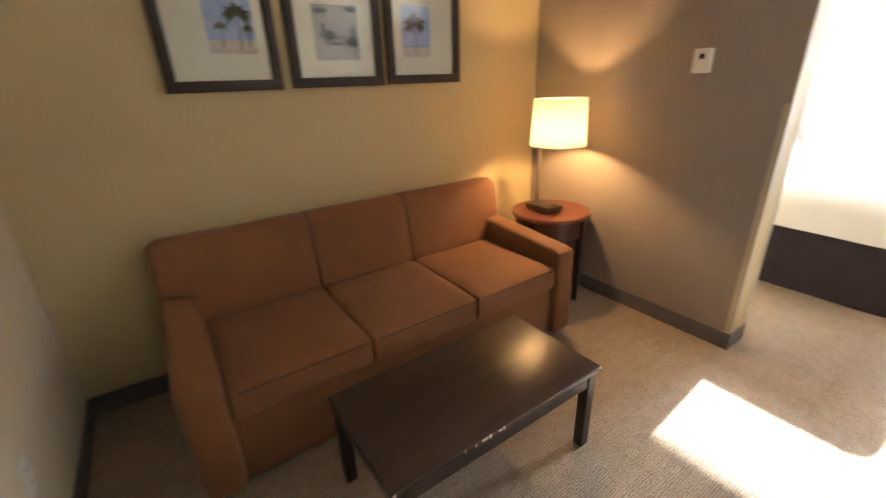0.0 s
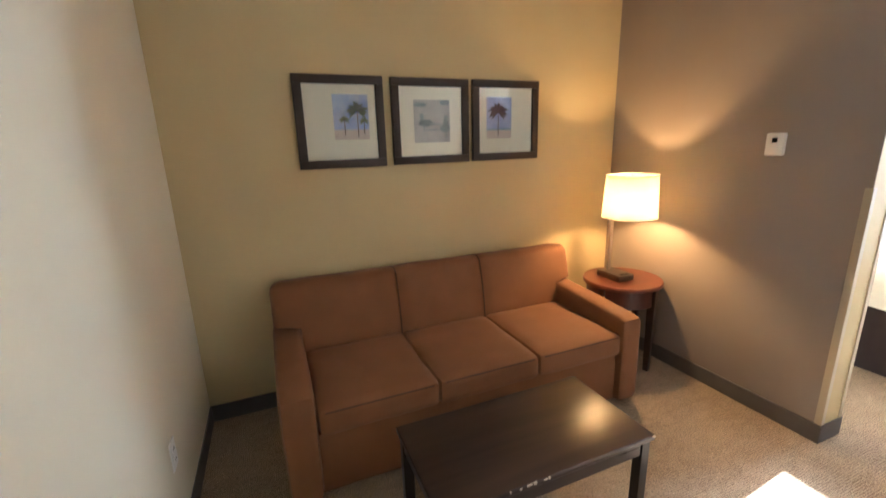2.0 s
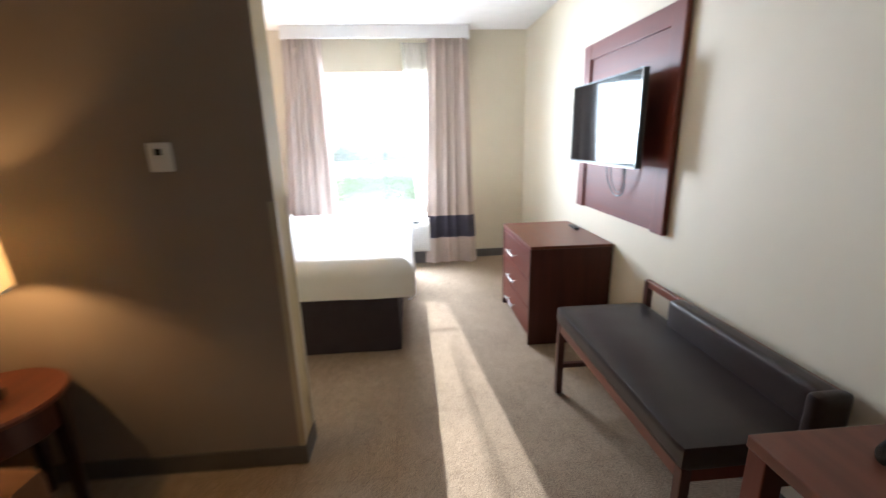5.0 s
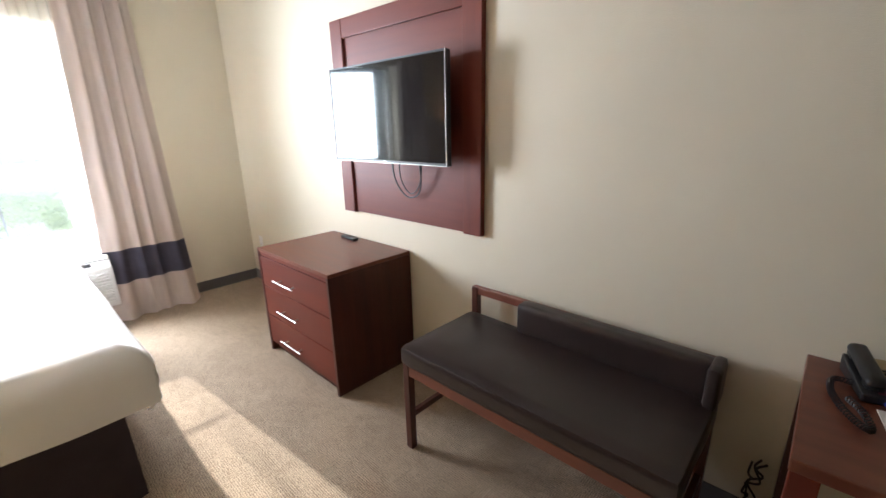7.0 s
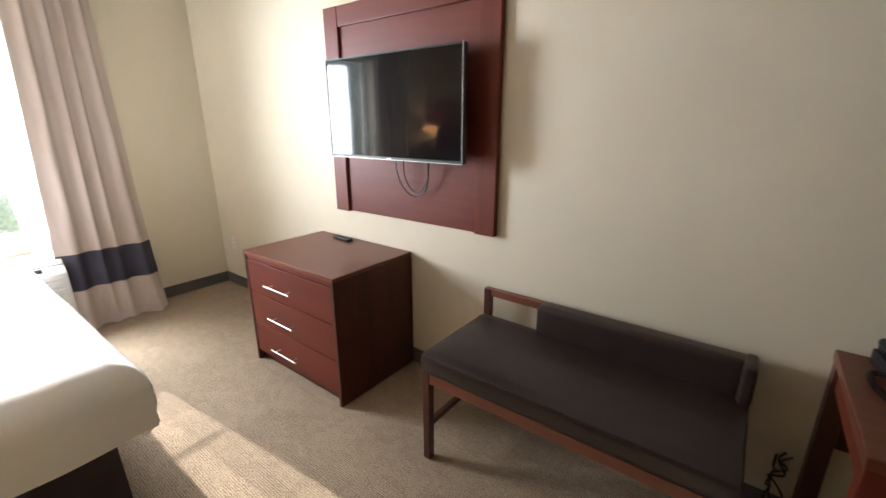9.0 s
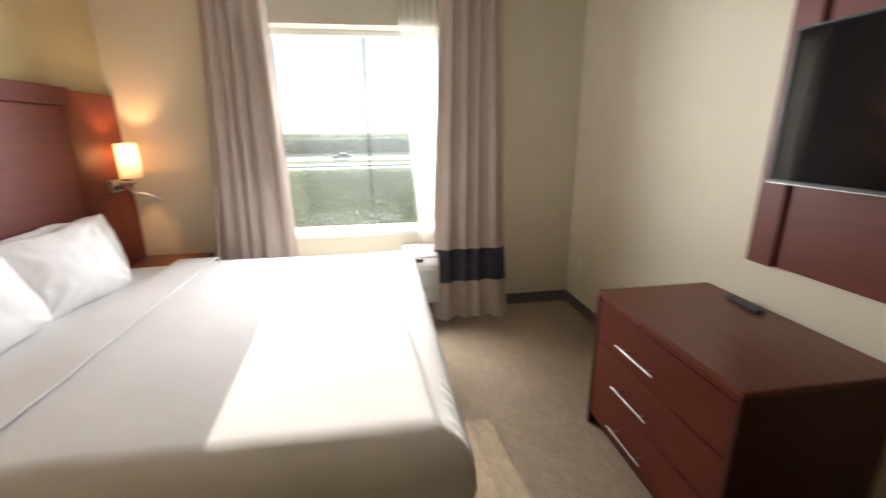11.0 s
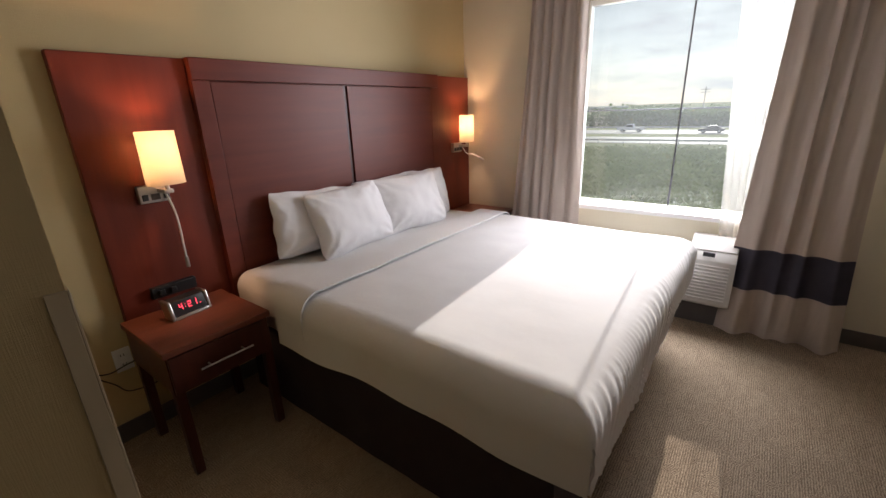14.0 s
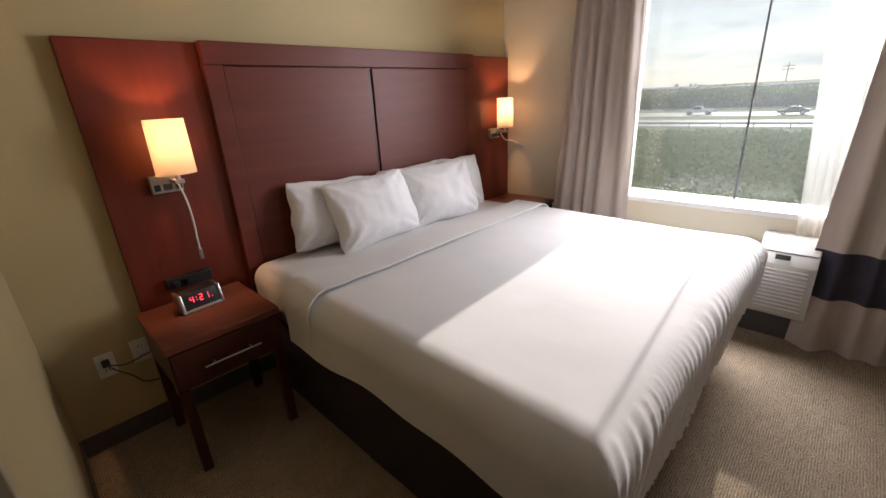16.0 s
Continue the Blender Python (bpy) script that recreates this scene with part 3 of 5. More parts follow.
bed = thing("bed", ((BX0 + BX1) / 2, (BY0 + BY1) / 2, 0), "made king bed with white sheets and dark skirt", "bed")


def skirt_bm():
    bm = bmesh.new()
    ring = []
    x0, x1, y0, y1 = BX0 + 0.045, BX1 - 0.05, BY0 + 0.10, BY1 - 0.02
    pts = []
    for i in range(60):
        pts.append((x0, y1 + (y0 - y1) * i / 60, (-1, 0)))
    for i in range(60):
        pts.append((x0 + (x1 - x0) * i / 60, y0, (0, -1)))
    for i in range(61):
        pts.append((x1, y0 + (y1 - y0) * i / 60, (1, 0)))
    prev = None
    for k, (x, y, nrm) in enumerate(pts):
        w = 0.006 * noise.noise(Vector((x * 4, y * 4, 0)))
        c = [bm.verts.new((x + nrm[0] * (w * f + 0.012 * f), y + nrm[1] * (w * f + 0.012 * f), z)) for z, f in ((0.50, 0), (0.25, 0.5), (0.004, 1))]
        if prev:
            for i in range(2):
                bm.faces.new((prev[i], c[i], c[i + 1], prev[i + 1]))
        prev = c
    return thicken(bm, 0.004)


part("skirt", skirt_bm(), M_SKIRT, bed, "dark plum bed skirt")
part("box_spring", boxed(BX0 + 0.06, BX1 - 0.06, BY0 + 0.12, BY1, 0.06, 0.40, 0.02), M_SKIRT, bed)
part("mattress", cushion(BX0 + 0.035, BX1 - 0.035, BY0 + 0.05, BY1, 0.40, BT - 0.012, 14, 14, 6, 0.0, 0.07), M_LINEN, bed)


def drape_bm(x0, x1, y0, y1, top, hang, headward, seed, nx=110, ny=110):
    """A cover laid over the mattress: flat on top, rounded over the sides and the foot, hanging to a wavy hem with creases."""
    bm = bmesh.new()
    r = 0.085 if hang < 0.1 else 0.12
    side = hang
    over = math.pi / 2 * r
    wx, wy = (x1 - x0), (y1 - y0)
    total_u = wx - 2 * r + 2 * (over + side)
    total_v = (wy - r) + over + side if not headward else wy

    def bend(s, span):
        """Arc length from the near rim to (place, drop)."""
        flat = span - 2 * r
        if s < side:
            return 0.0, r + (side - s)
        s -= side
        if s < over:
            a = s / r
            return r - r * math.cos(a), r - r * math.sin(a)
        s -= over
        if s < flat:
            return r + s, 0.0
        s -= flat
        if s < over:
            a = s / r
            return span - r + r * math.sin(a), r - r * math.cos(a)
        return span, r + (s - over)

    grid = []
    for j in range(ny + 1):
        v = j / ny
        if headward:
            py, dy = y0 + wy * v, 0.0
        else:
            p, dy = bend(v * total_v, wy + r * 2 + over + side)
            py = y0 + p
        row = []
        for i in range(nx + 1):
            p, dx = bend(i / nx * total_u, wx)
            px = x0 + p
            drop = (dx ** 4 + dy ** 4) ** 0.25 if dx or dy else 0.0
            cap = r + side
            drop = min(drop, cap * 1.04)
            n1 = noise.noise(Vector((px * 2.2, py * 2.2, seed)))
            n2 = noise.noise(Vector((px * 6.0 + 3, py * 6.0, seed)))
            q = Vector((px, py, top - drop + 0.008 * n1 + 0.003 * n2))
            f = min(1.0, dy / cap)
            if f > 0.05 and dx < cap * 0.8:
                wander = 7.0 * noise.noise(Vector((px * 2.1, py * 1.5, 2))) + 6.0 * f
                fold = max(0.0, 0.35 + 0.9 * noise.noise(Vector((px * 2.6, f, seed + 9))))
                sharp = 1.0 - abs(math.sin(48 * px + wander)) ** 0.6
                fine = 1.0 - abs(math.sin(87 * px + 1.7 * wander)) ** 0.6
                grow = f ** 0.5 * (1.0 - 0.45 * f)
                q.y -= grow * (0.036 * fold * sharp + 0.011 * fine * (1 - 0.5 * fold)) - 0.004 * f
                q.z += 0.010 * f * math.sin(9 * px + 1) + 0.004 * f * math.sin(33 * px)
            g = min(1.0, dx / cap)
            if g > 0.05:
                s = -1 if p < wx / 2 else 1
                q.x += s * g * (0.012 * math.sin(5 * py + 1.3 * seed) + 0.006 * math.sin(13 * py))
            if f > 0.3 and g > 0.3:
                q.z -= 0.035 * f * g
                q.x += (0.05 if p < wx / 2 else -0.05) * f * g
                q.y += 0.05 * f * g
            row.append(bm.verts.new(q))
        grid.append(row)
    for j in range(ny):
        for i in range(nx):
            bm.faces.new((grid[j][i], grid[j][i + 1], grid[j + 1][i + 1], grid[j + 1][i]))
    bm.normal_update()
    under = [[bm.verts.new(v.co - 0.008 * v.normal) for v in row] for row in grid]
    for j in range(ny):
        for i in range(nx):
            bm.faces.new((under[j][i], under[j + 1][i], under[j + 1][i + 1], under[j][i + 1]))
    rim = [(0, i) for i in range(nx)] + [(j, nx) for j in range(ny)] + [(ny, nx - i) for i in range(nx)] + [(ny - j, 0) for j in range(ny)]
    for (a, p), (d, q) in zip(rim, rim[1:] + rim[:1]):
        bm.faces.new((grid[a][p], grid[d][q], under[d][q], under[a][p]))
    return bm


FOLD = 1.20
part("bottom_sheet", drape_bm(BX0 + 0.02, BX1 - 0.02, FOLD - 0.12, BY1 - 0.005, BT - 0.002, 0.07, True, 5.0), M_LINEN, bed)
part("duvet", drape_bm(BX0 - 0.015, BX1 + 0.015, BY0 - 0.03, FOLD + 0.20, BT + 0.012, 0.155, False, 1.0, 260, 170), M_LINEN, bed, "smooth white duvet hanging over the foot")
part("turned_back_sheet", drape_bm(BX0 - 0.027, BX1 + 0.027, FOLD - 0.02, FOLD + 0.21, BT + 0.034, 0.16, True, 3.0), M_LINEN, bed, "white sheet folded back over the duvet")


def put_pillow(label, seed, centre, lean, turn, size=(0.68, 0.46, 0.17), roll=0):
    bm = pillow(*size, seed)
    me = mesh_of("pillow", bm, M_PILLOW)
    ob = tagged(new("pillow", me), label, "pillow", "pillows on the bed")
    ob.matrix_world = Matrix.Translation(centre) @ Matrix.Rotation(radians(turn), 4, "Z") @ Matrix.Rotation(radians(lean), 4, "X") @ Matrix.Rotation(radians(roll), 4, "Z")
    return ob


put_pillow("white bed pillow leaning on the headboard", 1, (3.99, 1.765, 0.892), 80, 2, (0.60, 0.39, 0.18), -5)
put_pillow("white bed pillow leaning on the headboard", 2, (4.60, 1.765, 0.880), 80, -2, (0.56, 0.40, 0.18))
put_pillow("white bed pillow with open case end by the window", 5, (5.02, 1.74, 0.880), 76, -5, (0.50, 0.40, 0.17))
put_pillow("plump white pillow propped in front", 3, (4.185, 1.655, 0.885), 68, 4, (0.64, 0.42, 0.20))
put_pillow("plump white pillow propped in front", 4, (4.74, 1.645, 0.885), 68, -6, (0.61, 0.42, 0.20))

# ---- headboard ----
hb = thing("headboard", (4.44, 1.90, 0.30), "wide cherry wood panelled headboard on the wall", "headboard")
HX0, HX1, HZ = 2.971, 5.875, 1.782
SX0, SX1 = 3.467, 5.37
for x0, x1 in ((HX0, SX0), (SX1, HX1)):
    part("side_panel", boxed(x0, x1, 1.885, 1.929, 0.56, HZ - 0.004, 0.004), M_CHERRY_V, hb)
part("back_panel", boxed(SX0, SX1, 1.872, 1.929, 0.30, HZ - 0.03, 0.003), M_CHERRY, hb)
part("top_rail", boxed(SX0, SX1, 1.842, 1.929, HZ - 0.10, HZ, 0.004), M_CHERRY, hb)
MID = 4.40
for x0, x1 in ((SX0, SX0 + 0.085), (SX1 - 0.085, SX1)):
    part("stile", boxed(x0, x1, 1.849, 1.872, 0.30, HZ - 0.10, 0.003), M_CHERRY, hb)
for x0, x1 in ((SX0 + 0.0865, MID - 0.016), (MID + 0.016, SX1 - 0.0865)):
    part("panel", boxed(x0, x1, 1.851, 1.872, 0.30, HZ - 0.105, 0.003), M_CHERRY, hb)
part("groove", boxed(MID - 0.012, MID + 0.012, 1.862, 1.872, 0.30, HZ - 0.10), M_CHERRY_DARK, hb, "dark groove between the panels")


# ---- bedside tables ----
def nightstand(name, label, x0, x1, y0, top):
    y1 = 1.868
    ns = thing(name, ((x0 + x1) / 2, (y0 + y1) / 2, 0), label, "nightstand", "bedside tables")
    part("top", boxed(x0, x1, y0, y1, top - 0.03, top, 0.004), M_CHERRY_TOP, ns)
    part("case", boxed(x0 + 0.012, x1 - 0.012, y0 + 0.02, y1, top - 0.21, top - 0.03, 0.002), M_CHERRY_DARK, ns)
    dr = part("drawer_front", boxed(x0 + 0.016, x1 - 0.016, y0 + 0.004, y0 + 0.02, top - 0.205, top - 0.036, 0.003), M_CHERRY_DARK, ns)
    xm = (x0 + x1) / 2
    h = tube(bmesh.new(), [(xm - 0.115, y0 - 0.026, top - 0.122), (xm + 0.115, y0 - 0.026, top - 0.122)], 0.004, 10)
    for s in (-0.075, 0.075):
        tube(h, [(xm + s, y0 + 0.005, top - 0.122), (xm + s, y0 - 0.026, top - 0.122)], 0.004, 8)
    part("handle", h, M_CHROME, dr, "brushed nickel bar handle")
    for x in (x0 + 0.012, x1 - 0.052):
        for y in (y0 + 0.012, y1 - 0.052):
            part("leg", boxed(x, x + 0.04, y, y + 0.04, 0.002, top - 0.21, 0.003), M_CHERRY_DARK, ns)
    return ns


nightstand("nightstand", "cherry wood nightstand with one drawer, clock on top", 2.940, 3.405, 1.398, 0.63)
nightstand("nightstand", "cherry wood nightstand squeezed between bed and window", 5.42, 5.86, 1.398, 0.63)


# ---- lamps ----
def glow(name, at, watts, radius=0.03, colour=(1.0, 0.62, 0.30)):
    d = bpy.data.lights.new(name, "POINT")
    d.energy, d.shadow_soft_size, d.color = watts, radius, colour
    ob = new(name, d)
    ob.location = at
    return ob


def sconce(x, label):
    z0, z1, yc = 1.232, 1.462, 1.775
    sc = thing("wall_sconce", (x, 1.884, 1.15), label, "wall lamp", "bedside sconces")
    plate = part("back_plate", boxed(x - 0.095, x + 0.03, 1.852, 1.884, 1.145, 1.225, 0.004), M_CHROME, sc)
    for xx, w in ((x - 0.072, 0.012), (x - 0.03, 0.018), (x + 0.014, 0.012)):
        part("switch", boxed(xx - w, xx + w, 1.846, 1.853, 1.158, 1.186, 0.002), M_BLACK, plate, "black switch or socket")
    part("arm", boxed(x - 0.02, x + 0.02, 1.765, 1.853, 1.190, 1.208, 0.003), M_CHROME, sc)
    part("stem", turned([(0.010, 1.20), (0.010, 1.27)], (x, yc, 0), 12), M_CHROME, sc)
    part("bulb", turned([(0.008, 1.27), (0.016, 1.29), (0.026, 1.33), (0.024, 1.365), (0.012, 1.38)], (x, yc, 0), 14), M_WHITE, sc).visible_shadow = False
    bm = turned([(0.080, z0), (0.077, z1)], (x, yc, 0), 40, 1.0, 0.72, False)
    part("shade", thicken(bm, 0.002), M_SHADE, sc, "cream fabric drum shade, lit")
    pts = smooth_path([(x + 0.006, 1.83, 1.19), (x + 0.016, 1.80, 1.10), (x + 0.020, 1.80, 1.0), (x + 0.016, 1.795, 0.93), (x + 0.014, 1.79, 0.875)], 8)
    if x > 5:
        pts = smooth_path([(x + 0.006, 1.83, 1.19), (x + 0.02, 1.79, 1.13), (x + 0.05, 1.74, 1.12), (x + 0.085, 1.70, 1.09)], 8)
    reading = part("gooseneck", tube(bmesh.new(), pts, 0.0045, 8), M_WHITE, sc, "flexible reading light")
    p, q = pts[-1], pts[-1] + (pts[-1] - pts[-3]).normalized() * 0.05
    part("lamp_head", tube(bmesh.new(), [p, q], 0.009, 10), M_CHROME, reading)
    glow("sconce_bulb_light", (x, yc, 1.385), SCONCE_W, 0.02, (1.0, 0.54, 0.27))
    return sc


SCONCE_W, LAMP_W = 4.9, 1.75
sconce(3.235, "nickel wall sconce with cream shade, lit, over the clock")
sconce(5.68, "nickel wall sconce with cream shade, lit, by the window")

# table lamp on the end table
LX, LY = 2.135, 1.45
tl = thing("table_lamp", (LX, LY + 0.05, 0.60), "table lamp with white drum shade, lit, on the end table", "lamp")
part("base", boxed(LX - 0.065, LX + 0.065, LY - 0.02, LY + 0.18, 0.601, 0.640, 0.006), M_DARKMETAL, tl, "dark grey base with power sockets")
for k in range(3):
    part("socket", boxed(LX - 0.035 + k * 0.026, LX - 0.017 + k * 0.026, LY - 0.006, LY + 0.016, 0.639, 0.643, 0.001, 1), M_BLACK, tl)
part("post", boxed(LX - 0.013, LX + 0.013, LY + 0.135, LY + 0.155, 0.636, 1.02, 0.003), M_CHROME, tl)
part("arm", boxed(LX - 0.011, LX + 0.011, LY - 0.02, LY + 0.155, 1.0, 1.02, 0.003), M_CHROME, tl)
part("socket_cup", turned([(0.03, 1.0), (0.03, 1.045), (0.018, 1.06)], (LX, LY, 0), 18), M_CHROME, tl)
part("bulb", turned([(0.012, 1.06), (0.024, 1.09), (0.032, 1.13), (0.026, 1.165), (0.008, 1.18)], (LX, LY, 0), 16), M_WHITE, tl).visible_shadow = False
shade = part("shade", thicken(turned([(0.165, 1.025), (0.152, 1.29)], (LX, LY, 0), 64, caps=False), 0.002), M_SHADE, tl, "white fabric drum shade, lit")
part("rim", thicken(turned([(0.1665, 1.025), (0.1665, 1.032)], (LX, LY, 0), 64, caps=False), 0.002), M_WHITE, shade)
part("rim", thicken(turned([(0.1535, 1.284), (0.1535, 1.291)], (LX, LY, 0), 64, caps=False), 0.002), M_WHITE, shade)
fin = bmesh.new()
for a in (0, 120, 240):
    tube(fin, [(LX, LY, 1.265), (LX + 0.152 * math.cos(radians(a)), LY + 0.152 * math.sin(radians(a)), 1.28)], 0.002, 6)
tube(fin, [(LX, LY, 1.18), (LX, LY, 1.30)], 0.004, 8)
part("spider", fin, M_CHROME, tl)
glow("lamp_bulb_light", (LX, LY, 1.12), LAMP_W, 0.03, (1.0, 0.53, 0.17))

# ---- end table ----
EX, EY = 2.17, 1.50
et = thing("end_table", (EX, EY, 0), "round cherry end table with dark apron and legs", "end table")
part("top", turned([(0.235, 0.570), (0.25, 0.575), (0.252, 0.590), (0.246, 0.600)], (EX, EY, 0), 56), M_CHERRY_TOP, et)
part("apron", turned([(0.222, 0.455), (0.226, 0.46), (0.226, 0.57)], (EX, EY, 0), 56), M_CHERRY_DARK, et)
for a in (-76, 14, 104, 194):
    c, s = math.cos(radians(a)), math.sin(radians(a))
    bm = bmesh.new()
    box(bm, -0.026, 0.026, -0.022, 0.022, 0.002, 0.57, 0.004)
    for v in bm.verts:
        k = 1 - 0.35 * max(0, (0.45 - v.co.z) / 0.45)
        v.co.x *= k
        v.co.y *= k
    bm.transform(Matrix.Translation((EX + 0.236 * c * 0.92, EY + 0.236 * s * 0.92, 0)) @ Matrix.Rotation(radians(a), 4, "Z"))
    part("leg", bm, M_ESPRESSO, et)

# ---- coffee table ----
CX0, CX1, CY0, CY1, CT = 0.405, 1.314, 0.462, 0.940, 0.392
ct = thing("coffee_table", ((CX0 + CX1) / 2, (CY0 + CY1) / 2, 0), "dark espresso coffee table with chipped front edge", "coffee table")
part("top", boxed(CX0, CX1, CY0, CY1, CT - 0.026, CT, 0.009, 3), M_ESPRESSO, ct)
for x0, x1, y0, y1 in ((CX0 + 0.06, CX1 - 0.06, CY0 + 0.014, CY0 + 0.034), (CX0 + 0.06, CX1 - 0.06, CY1 - 0.034, CY1 - 0.014), (CX0 + 0.014, CX0 + 0.034, CY0 + 0.06, CY1 - 0.06), (CX1 - 0.034, CX1 - 0.014, CY0 + 0.06, CY1 - 0.06)):
    part("apron", boxed(x0, x1, y0, y1, CT - 0.085, CT - 0.026, 0.002), M_ESPRESSO, ct)
for x in (CX0 + 0.012, CX1 - 0.055):
    for y in (CY0 + 0.012, CY1 - 0.055):
        part("leg", boxed(x, x + 0.043, y, y + 0.043, 0.002, CT - 0.026, 0.004), M_LEG, ct)
M_CHIP = mat("bare_chipped_wood", (0.55, 0.46, 0.36), (0.65, 0.57, 0.47), rough=0.8)
for i, (x, w) in enumerate(((0.70, 0.004), (0.735, 0.011), (0.757, 0.007), (0.80, 0.009), (0.815, 0.004), (1.305, 0.007), (0.418, 0.006), (0.66, 0.003))):
    part("chip", boxed(x - w, x + w, CY0 - 0.0008, CY0 + 0.004, CT - 0.012 + 0.003 * (i % 2), CT - 0.004 + 0.002 * (i % 3), 0.001, 1), M_CHIP, ct, "bare chipped spot")

# ---- sofa ----
SXA, SXB = -0.03, 1.89
sofa = thing("sofa", (0.93, 1.45, 0), "rust-brown three-seat upholstered sofa with seams", "sofa")
part("base", cushion(SXA + 0.03, SXB - 0.03, 1.10, 1.88, 0.03, 0.335, 18, 8, 4, 0, 0.02), M_SOFA, sofa)
AW = 0.145


def arm_bm(x0, x1, seed):
    bm = cushion(x0, x1, 1.055, 1.84, 0.03, 0.545, 8, 16, 12, 0.006, 0.035, seed, 0.003)
    for v in bm.verts:
        k = (v.co.y - 1.10) / 0.74
        if v.co.z > 0.3:
            v.co.z += 0.045 * max(0, k)
    return bm


part("armrest", arm_bm(SXA, SXA + AW, 1), M_SOFA, sofa)
part("armrest", arm_bm(SXB - AW, SXB, 2), M_SOFA, sofa)
cw = (SXB - SXA - 2 * AW) / 3
for i in range(3):
    x0 = SXA + AW + i * cw
    seat = part("seat_cushion", cushion(x0 + 0.001, x0 + cw - 0.001, 1.06, 1.66, 0.335, 0.462, 16, 16, 6, 0.010, 0.026, i + 3, 0.004), M_SOFA, sofa)
    bm = bmesh.new()
    tube(bm, [(x0 + 0.03, 1.064, 0.448), (x0 + cw - 0.03, 1.064, 0.448)], 0.004, 6)
    part("piping", bm, M_SEAM, seat)

back = cushion(SXA + 0.008, SXB - 0.008, -0.10, 0.10, 0.0, 0.42, 60, 6, 18, 0.0, 0.055, 8, 0.004)
for v in back.verts:
    if v.co.y < 0:
        k = max(0.0, min(1.0, v.co.z / 0.42))
        near = min(abs(v.co.x - (SXA + AW + cw)), abs(v.co.x - (SXA + AW + 2 * cw)))
        v.co.y -= 0.018 * math.sin(math.pi * k) - 0.014 * math.exp(-(near / 0.03) ** 2)
    if v.co.z < 0.17:
        v.co.x = max(SXA + AW - 0.002, min(SXB - AW + 0.002, v.co.x))
lean = Matrix.Translation((0, 1.735, 0.40)) @ Matrix.Rotation(radians(-12), 4, "X")
back.transform(lean)
bk = part("backrest", back, M_SOFA, sofa)
for i in (1, 2):
    x = SXA + AW + i * cw
    pts = [lean @ Vector((x, -0.098 - 0.012 * math.sin(math.pi * k / 8), 0.03 + 0.36 * k / 8)) for k in range(9)] + [lean @ Vector((x, -0.07, 0.415)), lean @ Vector((x, 0.0, 0.421))]
    part("seam", tube(bmesh.new(), pts, 0.004, 6), M_SEAM, bk)
part("back_frame", cushion(SXA + 0.02, SXB - 0.02, 1.76, 1.915, 0.03, 0.775, 18, 5, 10, 0, 0.04), M_SOFA, sofa)


# ---- framed prints ----
M_SKY1 = mat("print_sky", (0.30, 0.42, 0.72), (0.62, 0.66, 0.80), rough=0.7, scale=(14, 14, 14))
M_SAND = mat("print_sand", (0.68, 0.56, 0.48), (0.76, 0.66, 0.58), rough=0.7, scale=(30, 30, 30))
M_PALE = mat("print_pale", (0.50, 0.47, 0.42), (0.58, 0.55, 0.50), rough=0.7, scale=(20, 20, 20))
M_TEAL = mat("print_teal", (0.30, 0.37, 0.37), (0.42, 0.45, 0.42), rough=0.7, scale=(25, 25, 25))
M_SEA = mat("print_sea", (0.30, 0.45, 0.55), (0.40, 0.52, 0.60), rough=0.7)
M_LEAF = mat("print_leaf", (0.18, 0.23, 0.10), (0.32, 0.34, 0.17), rough=0.7, scale=(60, 60, 60))
M_DUSK = mat("print_leaf_dusk", (0.09, 0.09, 0.07), (0.17, 0.155, 0.11), rough=0.7, scale=(60, 60, 60))
M_TRUNK = mat("print_trunk", (0.14, 0.10, 0.07), (0.2, 0.14, 0.1), rough=0.7)


def flat_poly(pts, y):
    bm = bmesh.new()
    bm.faces.new([bm.verts.new((x, y, z)) for x, z in pts])
    bmesh.ops.solidify(bm, geom=bm.faces[:], thickness=0.0004)
    return bm


def print_palm(par, x, z0, z1, spread, y, leaf, seed):
    """A printed palm: a thin trunk and drooping fronds, all flat ink on the sheet."""
    rnd = random.Random(seed)
    part("printed_trunk", flat_poly([(x - 0.003, z0), (x + 0.003, z0), (x + 0.002, z1), (x - 0.002, z1)], y), M_TRUNK, par)
    bm = bmesh.new()
    for k in range(15):
        a = math.pi * (-0.22 + 1.44 * k / 14) + rnd.uniform(-0.08, 0.08)
        ln = spread * rnd.uniform(0.8, 1.15)
        line = []
        for s in range(5):
            f = s / 4
            line.append(Vector((x + math.cos(a) * ln * f, 0, z1 + math.sin(a) * ln * f * 0.85 + spread * (0.18 * f - 0.42 * f * f))))
        wide = [0.03, 0.11, 0.12, 0.08, 0.0]
        for s in range(4):
            d = (line[s + 1] - line[s]).normalized()
            q = Vector((-d.z, 0, d.x)) * spread
            pts = [line[s] + q * wide[s], line[s + 1] + q * wide[s + 1], line[s + 1] - q * wide[s + 1], line[s] - q * wide[s]]
            if s == 3:
                pts = pts[:2] + pts[3:]
            bm.faces.new([bm.verts.new((p.x, y - 0.00012 * k, p.z)) for p in pts])
    bmesh.ops.solidify(bm, geom=bm.faces[:], thickness=0.0003)
    part("printed_fronds", bm, leaf, par)


